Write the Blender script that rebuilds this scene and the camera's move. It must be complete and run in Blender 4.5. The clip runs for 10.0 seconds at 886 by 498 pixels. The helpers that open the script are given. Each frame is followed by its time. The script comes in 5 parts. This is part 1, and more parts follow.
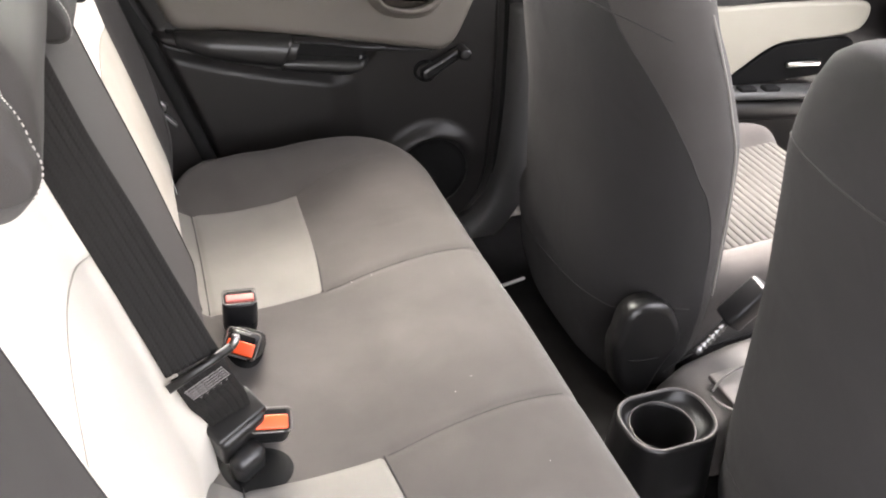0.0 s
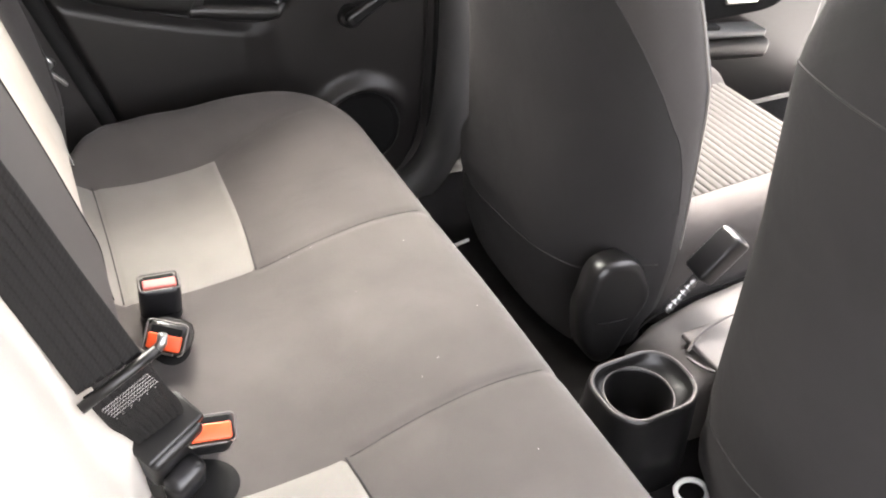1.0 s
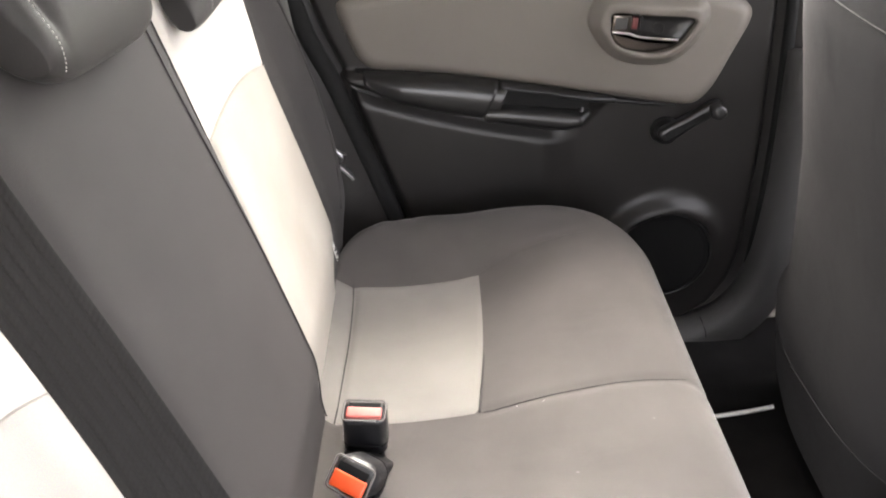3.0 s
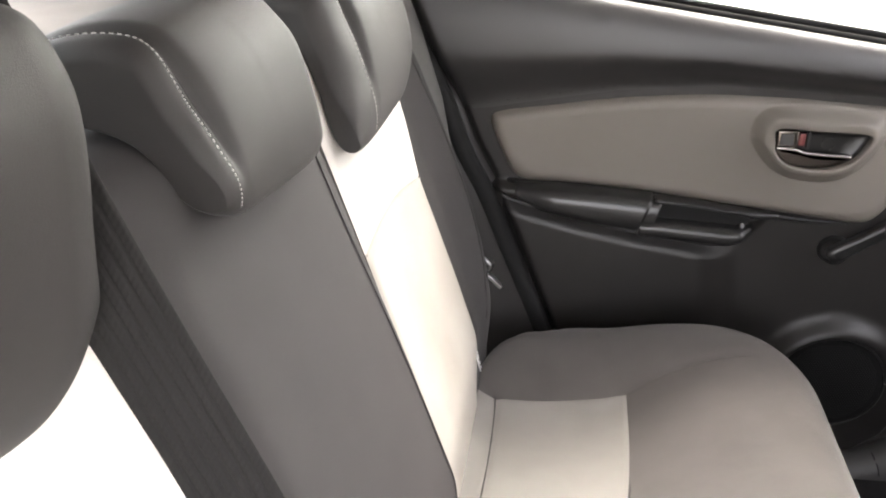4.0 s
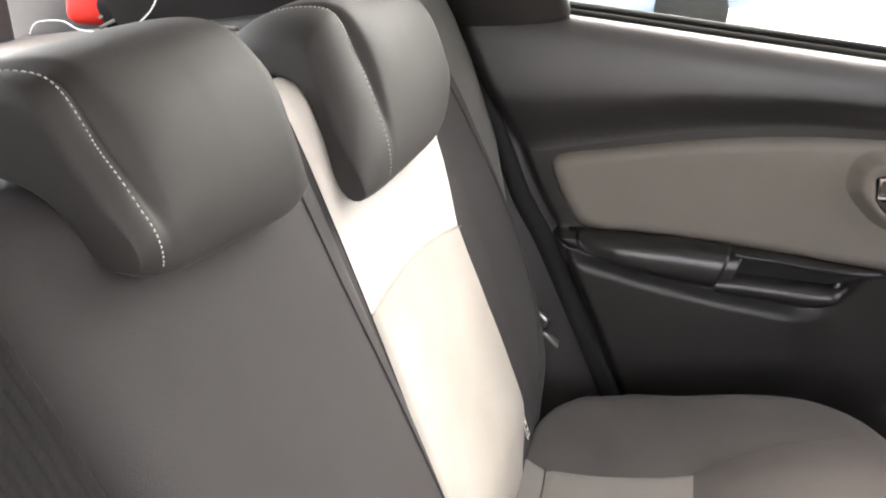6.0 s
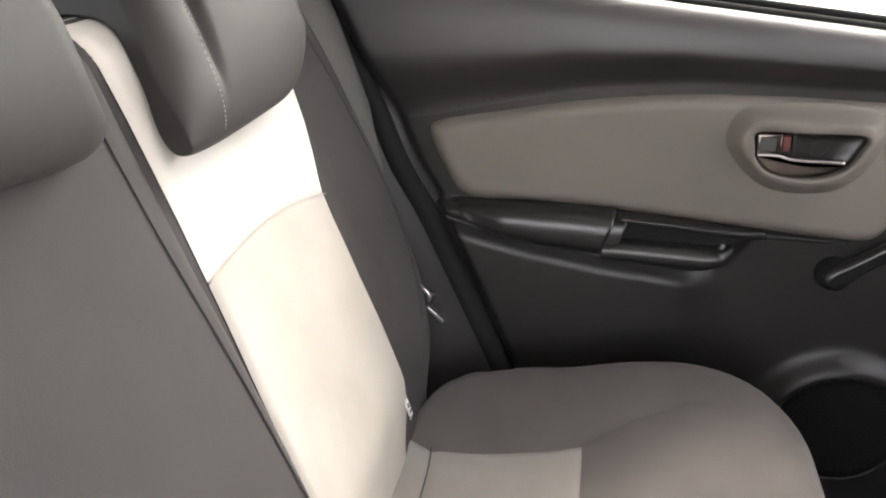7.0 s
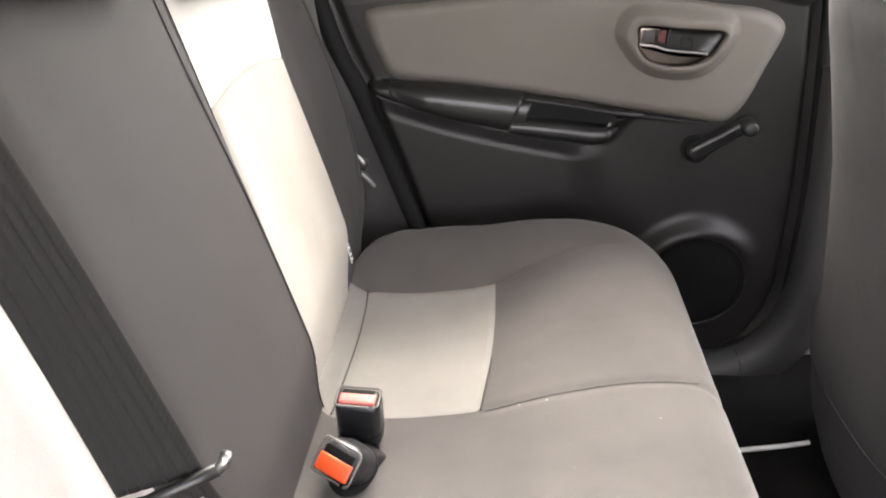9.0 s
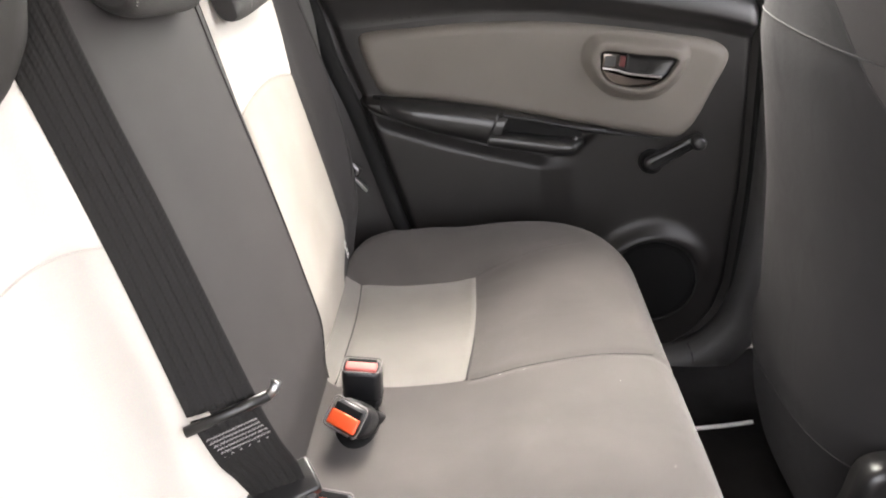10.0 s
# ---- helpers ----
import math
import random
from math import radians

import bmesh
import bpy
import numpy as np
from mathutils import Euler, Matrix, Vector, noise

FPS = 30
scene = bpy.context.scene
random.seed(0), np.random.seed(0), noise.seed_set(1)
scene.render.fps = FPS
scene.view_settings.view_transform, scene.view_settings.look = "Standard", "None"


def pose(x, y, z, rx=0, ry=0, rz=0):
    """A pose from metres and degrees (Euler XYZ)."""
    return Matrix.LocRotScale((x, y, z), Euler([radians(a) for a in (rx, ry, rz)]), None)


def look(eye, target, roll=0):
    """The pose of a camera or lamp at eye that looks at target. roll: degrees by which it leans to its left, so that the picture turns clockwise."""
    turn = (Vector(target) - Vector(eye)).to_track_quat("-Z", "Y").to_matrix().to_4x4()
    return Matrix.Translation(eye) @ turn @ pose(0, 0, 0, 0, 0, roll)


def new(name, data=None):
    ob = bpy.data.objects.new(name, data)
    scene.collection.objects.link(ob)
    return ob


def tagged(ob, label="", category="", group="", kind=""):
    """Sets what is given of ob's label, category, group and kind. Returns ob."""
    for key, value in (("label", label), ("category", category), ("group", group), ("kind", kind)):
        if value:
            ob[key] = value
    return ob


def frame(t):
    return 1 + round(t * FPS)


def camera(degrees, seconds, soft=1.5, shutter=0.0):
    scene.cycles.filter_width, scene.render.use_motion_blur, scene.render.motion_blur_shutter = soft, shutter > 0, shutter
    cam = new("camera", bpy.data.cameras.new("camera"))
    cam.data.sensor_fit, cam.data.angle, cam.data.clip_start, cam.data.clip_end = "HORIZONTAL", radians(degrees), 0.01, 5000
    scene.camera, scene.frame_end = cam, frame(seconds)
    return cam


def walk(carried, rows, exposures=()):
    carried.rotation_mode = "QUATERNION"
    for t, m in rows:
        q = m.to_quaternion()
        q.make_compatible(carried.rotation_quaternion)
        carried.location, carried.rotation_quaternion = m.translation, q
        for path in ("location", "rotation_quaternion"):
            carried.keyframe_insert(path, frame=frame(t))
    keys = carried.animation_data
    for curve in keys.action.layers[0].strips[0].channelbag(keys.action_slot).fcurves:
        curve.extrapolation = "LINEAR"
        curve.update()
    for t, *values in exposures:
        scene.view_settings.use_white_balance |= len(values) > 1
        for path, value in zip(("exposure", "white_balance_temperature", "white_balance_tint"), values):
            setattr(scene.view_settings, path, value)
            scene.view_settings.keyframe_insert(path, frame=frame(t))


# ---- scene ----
cam = camera(56.7, 10.0, soft=2.0)
EXPOSURE = 4.36
PATH = [
    (0, (0.053, -0.802, 1.157), (0.626, 0.716, -0.012), 2.1),
    (0.5, (0.031, -0.729, 1.111), (0.766, 0.69, -0.093), 3.7),
    (1, (0.05, -0.676, 1.077), (0.797, 0.706, -0.161), 3.7),
    (1.5, (0.114, -0.627, 1.041), (0.718, 0.807, -0.216), 1.7),
    (2, (0.172, -0.584, 1.032), (0.546, 0.934, -0.215), -0.9),
    (2.5, (0.211, -0.556, 1.036), (0.369, 1.052, -0.143), -2.5),
    (4, (0.199, -0.506, 1.071), (-0.157, 1.26, 0.204), -6.2),
    (4.5, (0.195, -0.503, 1.074), (-0.331, 1.253, 0.274), -7.2),
    (5, (0.218, -0.479, 1.064), (-0.419, 1.258, 0.304), -8.0),
    (6.5, (0.289, -0.368, 1.015), (-0.311, 1.387, 0.267), -8.8),
    (7, (0.314, -0.349, 0.979), (-0.144, 1.436, 0.202), -8.1),
    (7.5, (0.334, -0.357, 0.969), (-0.009, 1.418, 0.112), -7.3),
    (8, (0.307, -0.412, 0.962), (0.043, 1.355, 0.062), -6.0),
    (8.5, (0.288, -0.488, 0.953), (0.069, 1.276, 0.036), -5.1),
    (9, (0.265, -0.56, 0.958), (0.101, 1.205, 0.032), -4.0),
    (9.5, (0.248, -0.627, 0.969), (0.143, 1.15, 0.057), -2.5),
    (10, (0.241, -0.708, 0.986), (0.165, 1.088, 0.111), -2.4),
]
walk(cam, [(t, look(eye, target, roll)) for t, eye, target, roll in PATH], exposures=[(t, EXPOSURE + e, 6930, 15) for t, e in ((0, 0.0), (0.5, 0.20), (1, 0.22), (2, 0.25), (2.5, 0.14), (4, 0.26), (5, 0.22), (6.5, 0.10), (8, -0.02), (9.5, 0.28), (10, 0.09))])

# ---- world and sun: bright overcast day outside the car ----
world = bpy.data.worlds.new("overcast_sky")
scene.world = world
world.use_nodes = True
wn = world.node_tree
sky = wn.nodes.new("ShaderNodeTexSky")
sky.sky_type = "NISHITA"
sky.sun_disc = False
sky.sun_elevation, sky.sun_rotation = radians(48), radians(5)
sky.air_density, sky.dust_density, sky.ozone_density = 1.0, 4.0, 1.0
haze = wn.nodes.new("ShaderNodeHueSaturation")
haze.inputs["Saturation"].default_value = 0.25
wn.links.new(sky.outputs[0], haze.inputs["Color"])
wn.links.new(haze.outputs[0], wn.nodes["Background"].inputs["Color"])
wn.nodes["Background"].inputs["Strength"].default_value = 0.15
sun_data = bpy.data.lights.new("sun", "SUN")
sun_data.energy, sun_data.angle, sun_data.color = 0.7, radians(60), (1.0, 0.94, 0.86)
sun = new("sun", sun_data)
sun.matrix_world = look((0.3, 3.4, 3.8), (0, 0, 0.4))


# ---- materials ----
def material(name, base, rough=0.8, metal=0.0, grain=900.0, bump=0.15, vary=0.12, blotch=6.0, second=None, spec=0.5, sheen=0.0, crease=0.0, stain=0.0):
    """A surface with fine grain relief, slow blotchy wear and a few pale rubbed marks."""
    m = bpy.data.materials.new(name)
    m.use_nodes = True
    t = m.node_tree
    b = t.nodes["Principled BSDF"]
    co = t.nodes.new("ShaderNodeTexCoord")
    big = t.nodes.new("ShaderNodeTexNoise")
    big.inputs["Scale"].default_value, big.inputs["Detail"].default_value = blotch, 5
    fine = t.nodes.new("ShaderNodeTexNoise")
    fine.inputs["Scale"].default_value, fine.inputs["Detail"].default_value = grain, 2
    t.links.new(co.outputs["Object"], big.inputs["Vector"])
    t.links.new(co.outputs["Object"], fine.inputs["Vector"])
    ramp = t.nodes.new("ShaderNodeValToRGB")
    other = second or tuple(c * (1 - vary) for c in base)
    up = tuple(min(1, c * (1 + vary)) for c in base)
    ramp.color_ramp.elements[0].position, ramp.color_ramp.elements[1].position = 0.3, 0.7
    ramp.color_ramp.elements[0].color, ramp.color_ramp.elements[1].color = (*other, 1), (*up, 1)
    t.links.new(big.outputs["Fac"], ramp.inputs["Fac"])
    mix = t.nodes.new("ShaderNodeMix")
    mix.data_type, mix.blend_type = "RGBA", "MULTIPLY"
    mix.inputs["Factor"].default_value = 0.35
    t.links.new(ramp.outputs["Color"], mix.inputs["A"])
    t.links.new(fine.outputs["Color"], mix.inputs["B"])
    gain = t.nodes.new("ShaderNodeMix")
    gain.data_type, gain.blend_type = "RGBA", "MULTIPLY"
    gain.inputs["Factor"].default_value = 1.0
    gain.inputs["B"].default_value = (1.2, 1.2, 1.2, 1)
    t.links.new(mix.outputs["Result"], gain.inputs["A"])
    if stain:
        marks = t.nodes.new("ShaderNodeTexNoise")
        marks.inputs["Scale"].default_value, marks.inputs["Detail"].default_value, marks.inputs["Distortion"].default_value = 7.0, 7, 0.35
        t.links.new(co.outputs["Object"], marks.inputs["Vector"])
        pick = t.nodes.new("ShaderNodeMapRange")
        pick.inputs["From Min"].default_value, pick.inputs["From Max"].default_value, pick.inputs["To Max"].default_value = 0.58, 0.78, stain
        t.links.new(marks.outputs["Fac"], pick.inputs["Value"])
        rubbed = t.nodes.new("ShaderNodeMix")
        rubbed.data_type = "RGBA"
        rubbed.inputs["B"].default_value = (0.30, 0.28, 0.255, 1)
        t.links.new(pick.outputs["Result"], rubbed.inputs["Factor"])
        t.links.new(gain.outputs["Result"], rubbed.inputs["A"])
        t.links.new(rubbed.outputs["Result"], b.inputs["Base Color"])
    else:
        t.links.new(gain.outputs["Result"], b.inputs["Base Color"])
    bp = t.nodes.new("ShaderNodeBump")
    bp.inputs["Strength"].default_value, bp.inputs["Distance"].default_value = bump, 0.001
    t.links.new(fine.outputs["Fac"], bp.inputs["Height"])
    t.links.new(bp.outputs["Normal"], b.inputs["Normal"])
    if crease:
        fold = t.nodes.new("ShaderNodeTexNoise")
        fold.inputs["Scale"].default_value, fold.inputs["Detail"].default_value, fold.inputs["Distortion"].default_value = 11.0, 3, 0.6
        t.links.new(co.outputs["Object"], fold.inputs["Vector"])
        soft = t.nodes.new("ShaderNodeBump")
        soft.inputs["Strength"].default_value, soft.inputs["Distance"].default_value = crease, 0.010
        t.links.new(fold.outputs["Fac"], soft.inputs["Height"])
        t.links.new(soft.outputs["Normal"], bp.inputs["Normal"])
    b.inputs["Roughness"].default_value, b.inputs["Metallic"].default_value = rough, metal
    b.inputs["Specular IOR Level"].default_value = spec
    b.inputs["Sheen Weight"].default_value = sheen
    return m


def plain(name, base, rough=0.5, metal=0.0, coat=0.0, spec=0.5):
    m = bpy.data.materials.new(name)
    m.use_nodes = True
    b = m.node_tree.nodes["Principled BSDF"]
    b.inputs["Base Color"].default_value = (*base, 1)
    b.inputs["Roughness"].default_value, b.inputs["Metallic"].default_value = rough, metal
    b.inputs["Coat Weight"].default_value = coat
    b.inputs["Specular IOR Level"].default_value = spec
    return m


def ribbed(name, base, axis, scale, rough=0.8, depth=0.0015, spec=0.4):
    """Cloth or plastic with fine parallel ribs along the uv map's chosen axis."""
    m = material(name, base, rough, grain=1500, bump=0.1, spec=spec)
    t = m.node_tree
    b = t.nodes["Principled BSDF"]
    co = t.nodes.new("ShaderNodeTexCoord")
    wave = t.nodes.new("ShaderNodeTexWave")
    wave.wave_type, wave.bands_direction = "BANDS", axis
    wave.inputs["Scale"].default_value, wave.inputs["Distortion"].default_value = scale, 0.0
    t.links.new(co.outputs["UV"], wave.inputs["Vector"])
    bp = t.nodes.new("ShaderNodeBump")
    bp.inputs["Strength"].default_value, bp.inputs["Distance"].default_value = 0.9, depth
    t.links.new(wave.outputs["Fac"], bp.inputs["Height"])
    t.links.new(bp.outputs["Normal"], b.inputs["Normal"])
    return m


FABRIC = material("charcoal_seat_cloth", (0.0610, 0.0555, 0.0523), 0.92, grain=1300, bump=0.35, vary=0.16, blotch=7, spec=0.2, sheen=0.10, crease=0.16, stain=0.045)
FABRIC_SIDE = material("dark_side_cloth", (0.0370, 0.0347, 0.0343), 0.78, grain=1300, bump=0.35, vary=0.08, blotch=9, spec=0.24, sheen=0.0, crease=0.12, stain=0.015)
HEADREST_CLOTH = material("headrest_cloth", (0.0165, 0.0148, 0.0140), 0.6, grain=1500, bump=0.22, vary=0.12, blotch=9, spec=0.34, sheen=0.03, crease=0.04)
FRONT_CLOTH = material("front_seat_cloth", (0.0195, 0.0184, 0.0186), 0.85, grain=1300, bump=0.35, vary=0.1, blotch=5, spec=0.18, sheen=0.03, crease=0.25)
# Front seat cloth again, paler to hold the light falling on the passenger bolster.
LIT_BOLSTER_CLOTH = material("lit_bolster_cloth", (0.041, 0.0379, 0.0366), 0.9, grain=1300, bump=0.35, vary=0.1, blotch=6, spec=0.18, sheen=0.03, crease=0.2)
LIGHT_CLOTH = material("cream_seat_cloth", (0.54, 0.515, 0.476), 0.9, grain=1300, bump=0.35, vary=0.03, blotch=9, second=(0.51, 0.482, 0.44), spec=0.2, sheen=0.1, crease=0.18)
# Copy of the lower cream cloth, paler for the stronger light on the near seat.
LIT_LOWER_CLOTH = material("lit_lower_seat_cloth", (0.45, 0.428, 0.392), 0.92, grain=1300, bump=0.35, vary=0.04, blotch=8, second=(0.42, 0.395, 0.355), spec=0.2, crease=0.2, stain=0.06)
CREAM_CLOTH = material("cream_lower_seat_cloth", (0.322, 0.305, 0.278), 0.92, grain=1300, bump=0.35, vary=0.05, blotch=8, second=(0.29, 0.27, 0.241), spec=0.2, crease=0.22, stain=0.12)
GREY_CLOTH = material("stone_grey_cushion_cloth", (0.168, 0.160, 0.148), 0.92, grain=1300, bump=0.35, vary=0.08, blotch=10, spec=0.2, crease=0.20)
FRONT_GREY = material("pale_grey_ribbed_cloth", (0.075, 0.0725, 0.068), 0.95, grain=1400, bump=0.3, vary=0.08, blotch=10, spec=0.2)
BLACK_PLASTIC = material("black_grained_plastic", (0.0100, 0.0089, 0.0085), 0.42, grain=2200, bump=0.2, vary=0.18, blotch=8, spec=0.4)
SHOULDER = material("dark_soft_shoulder_plastic", (0.0140, 0.0132, 0.0132), 0.4, grain=1800, bump=0.25, vary=0.1, blotch=9, spec=0.6)
SOFT_BLACK = material("satin_black_plastic", (0.008, 0.0078, 0.0079), 0.34, grain=2000, bump=0.08, vary=0.1, blotch=10, spec=0.46)
BUCKLE_BLACK = material("buckle_black_plastic", (0.010, 0.010, 0.011), 0.33, grain=1800, bump=0.1, vary=0.1, blotch=20)
PILLAR_GREY = material("grey_pillar_plastic", (0.035, 0.034, 0.033), 0.55, grain=2200, bump=0.2, vary=0.08, blotch=8)
SIDE_GREY = material("pale_grey_side_trim", (0.085, 0.084, 0.079), 0.62, grain=2000, bump=0.2, vary=0.08, blotch=8, spec=0.3)
TRIM_GREIGE = material("greige_door_insert_vinyl", (0.1100, 0.0976, 0.0843), 0.55, grain=1500, bump=0.3, vary=0.06, blotch=7, spec=0.4)
CREAM_VINYL = material("cream_door_insert_vinyl", (0.27, 0.25, 0.205), 0.6, grain=1500, bump=0.2, vary=0.05, blotch=7)
CARPET = material("black_carpet", (0.008, 0.0076, 0.0076), 1.0, grain=700, bump=0.8, vary=0.3, blotch=14, spec=0.1)
SHELF_CLOTH = material("grey_parcel_shelf_felt", (0.15, 0.138, 0.127), 0.95, grain=900, bump=0.4, vary=0.1, blotch=8, spec=0.1)
ROOF_CLOTH = material("pale_headliner", (0.68, 0.67, 0.65), 0.95, grain=1100, bump=0.2, vary=0.04, spec=0.1)
RUBBER = plain("black_rubber", (0.006, 0.006, 0.006), 0.85, spec=0.2)
THREAD_DARK = plain("dark_thread", (0.02, 0.019, 0.018), 0.9)
THREAD_WHITE = plain("white_thread", (0.38, 0.365, 0.345), 0.85)
CHROME = plain("satin_chrome", (0.55, 0.54, 0.52), 0.30, 1.0)
# Dark metal of the lock knob; on the lever it paints chrome's dark reflection.
DARK_CHROME = plain("dark_toned_chrome", (0.16, 0.14, 0.125), 0.26, 1.0)
METAL = plain("brushed_steel", (0.33, 0.33, 0.33), 0.32, 1.0)
ORANGE = plain("orange_red_button", (0.72, 0.085, 0.022), 0.4)
PINK_RED = plain("faded_red_button", (0.42, 0.10, 0.085), 0.55)
DARK_RED = plain("dark_red_mark", (0.085, 0.014, 0.013), 0.5)
SEAM_GREY = plain("faded_seam_thread", (0.022, 0.021, 0.021), 0.9)
THREAD_GREY = plain("grey_thread", (0.40, 0.375, 0.365), 0.9)
RED = plain("red_plastic", (0.75, 0.03, 0.02), 0.5)
WHITE = plain("white_plastic", (0.75, 0.75, 0.72), 0.5)
SILVER_PAINT = plain("silver_console_plastic", (0.09, 0.09, 0.088), 0.42, 0.3)
CONSOLE_GREY = material("grey_console_plastic", (0.105, 0.097, 0.091), 0.55, grain=2000, bump=0.2, vary=0.06)
ASPHALT = material("pale_concrete", (0.45, 0.445, 0.43), 0.9, grain=60, bump=0.6, vary=0.25, blotch=0.6, spec=0.2)
GRILLE = plain("speaker_grille_black", (0.004, 0.004, 0.004), 0.95, spec=0.12)
WEBBING = ribbed("black_belt_webbing", (0.0090, 0.0083, 0.0080), "X", 1.75, 0.8, 0.0002, spec=0.25)
weave_nodes = WEBBING.node_tree
weave = weave_nodes.nodes.new("ShaderNodeTexWave")
weave.wave_type, weave.bands_direction = "BANDS", "DIAGONAL"
weave.inputs["Scale"].default_value, weave.inputs["Distortion"].default_value = 8.0, 0.5
weave_relief = weave_nodes.nodes.new("ShaderNodeBump")
weave_relief.inputs["Strength"].default_value, weave_relief.inputs["Distance"].default_value = 0.28, 0.0006
for node in list(weave_nodes.nodes):
    if node.type == "TEX_COORD":
        weave_nodes.links.new(node.outputs["UV"], weave.inputs["Vector"])
weave_nodes.links.new(weave.outputs["Fac"], weave_relief.inputs["Height"])
rib_relief = weave_nodes.nodes["Principled BSDF"].inputs["Normal"].links[0].from_node
weave_nodes.links.new(weave_relief.outputs["Normal"], rib_relief.inputs["Normal"])
GLASS = bpy.data.materials.new("window_glass")
GLASS.use_nodes = True
gt = GLASS.node_tree
gt.nodes.remove(gt.nodes["Principled BSDF"])
g_clear, g_gloss, g_mix, g_fres = (gt.nodes.new("ShaderNodeBsdfTransparent"), gt.nodes.new("ShaderNodeBsdfGlossy"), gt.nodes.new("ShaderNodeMixShader"), gt.nodes.new("ShaderNodeFresnel"))
g_clear.inputs["Color"].default_value = (0.86, 0.9, 0.88, 1)
g_gloss.inputs["Roughness"].default_value = 0.02
gt.links.new(g_fres.outputs[0], g_mix.inputs[0])
gt.links.new(g_clear.outputs[0], g_mix.inputs[1])
gt.links.new(g_gloss.outputs[0], g_mix.inputs[2])
gt.links.new(g_mix.outputs[0], gt.nodes["Material Output"].inputs["Surface"])


# ---- mesh helpers ----
def mesh_part(name, verts, faces, mat, parent=None, label="", smooth=True, uvs=None):
    me = bpy.data.meshes.new(name)
    me.from_pydata([tuple(map(float, v)) for v in verts], [], [tuple(map(int, q)) for q in faces])
    me.validate()
    bm = bmesh.new()
    bm.from_mesh(me)
    bmesh.ops.recalc_face_normals(bm, faces=bm.faces)
    bm.to_mesh(me)
    bm.free()
    me.polygons.foreach_set("use_smooth", [smooth] * len(me.polygons))
    if uvs is not None:
        layer = me.uv_layers.new(name="uv")
        for loop in me.loops:
            layer.data[loop.index].uv = uvs[loop.vertex_index]
    me.materials.append(mat)
    ob = new(name, me)
    if parent:
        ob.parent = parent
    if label:
        tagged(ob, label)
    return ob


def part(name, bm, mat, parent=None, label="", smooth=True):
    me = bpy.data.meshes.new(name)
    bmesh.ops.recalc_face_normals(bm, faces=bm.faces)
    bm.to_mesh(me)
    bm.free()
    me.polygons.foreach_set("use_smooth", [smooth] * len(me.polygons))
    me.materials.append(mat)
    ob = new(name, me)
    if parent:
        ob.parent = parent
    if label:
        tagged(ob, label)
    return ob


def thing(name, label, category, group="", kind="", at=(0, 0, 0)):
    """An empty root; parts keep world coordinates through the root's offset."""
    ob = new(name)
    ob.empty_display_size = 0.05
    return tagged(ob, label, category, group, kind)


def smoothstep(a, b, v):
    s = np.clip((np.asarray(v, float) - a) / (b - a), 0, 1)
    return s * s * (3 - 2 * s)


def curve_points(ctrl, n, closed=False):
    """Catmull-Rom through control points."""
    p = np.array(ctrl, float)
    m = len(p)
    out = []
    segs = m if closed else m - 1
    for k in range(n if closed else n):
        s = k / n * segs if closed else k / (n - 1) * segs
        i = min(int(s), segs - 1)
        f = s - i
        if closed:
            a, b, c, d = p[(i - 1) % m], p[i % m], p[(i + 1) % m], p[(i + 2) % m]
        else:
            a, b, c, d = p[max(i - 1, 0)], p[i], p[i + 1], p[min(i + 2, m - 1)]
        out.append(0.5 * (2 * b + (c - a) * f + (2 * a - 5 * b + 4 * c - d) * f * f + (3 * b - a - 3 * c + d) * f ** 3))
    return np.array(out)


def skin(loops, cap_start=True, cap_end=True, closed=True):
    """Verts and quads through rings of equal length."""
    n = len(loops[0])
    verts = [v for ring in loops for v in ring]
    faces = []
    for r in range(len(loops) - 1):
        for k in range(n if closed else n - 1):
            q = (k + 1) % n
            faces.append((r * n + k, r * n + q, (r + 1) * n + q, (r + 1) * n + k))
    if cap_start:
        faces.append(tuple(range(n))[::-1])
    if cap_end:
        faces.append(tuple(range((len(loops) - 1) * n, len(loops) * n)))
    return verts, faces


def tube(points, radius, sides=6):
    """Rings along a path; the ends are closed."""
    p = np.array(points, float)
    tang = np.gradient(p, axis=0)
    tang /= np.linalg.norm(tang, axis=1)[:, None] + 1e-9
    ref = np.array((0.0, 0.0, 1.0)) if abs(tang[0][2]) < 0.9 else np.array((1.0, 0.0, 0.0))
    loops = []
    for q, t in zip(p, tang):
        a = np.cross(ref, t)
        a /= np.linalg.norm(a) + 1e-9
        b = np.cross(t, a)
        ref = np.cross(t, a) if abs(t @ ref) > 0.95 else ref
        loops.append([q + radius * (math.cos(2 * math.pi * k / sides) * a + math.sin(2 * math.pi * k / sides) * b) for k in range(sides)])
    return skin(loops)


def tube_part(name, ctrl, radius, mat, parent=None, label="", n=40, sides=6, closed=False):
    v, f = tube(curve_points(ctrl, n, closed), radius, sides)
    return mesh_part(name, v, f, mat, parent, label)


def rbox(size, r, seg=3):
    """A box with rounded edges, centred."""
    bm = bmesh.new()
    bmesh.ops.create_cube(bm, size=1)
    bmesh.ops.scale(bm, vec=size, verts=bm.verts)
    bmesh.ops.bevel(bm, geom=bm.edges[:], offset=min(r, min(size) * 0.49), segments=seg, profile=0.5, affect="EDGES")
    return bm


def box_part(name, size, r, m, mat, parent=None, label="", seg=3):
    bm = rbox(size, r, seg)
    bmesh.ops.transform(bm, matrix=m, verts=bm.verts)
    return part(name, bm, mat, parent, label)


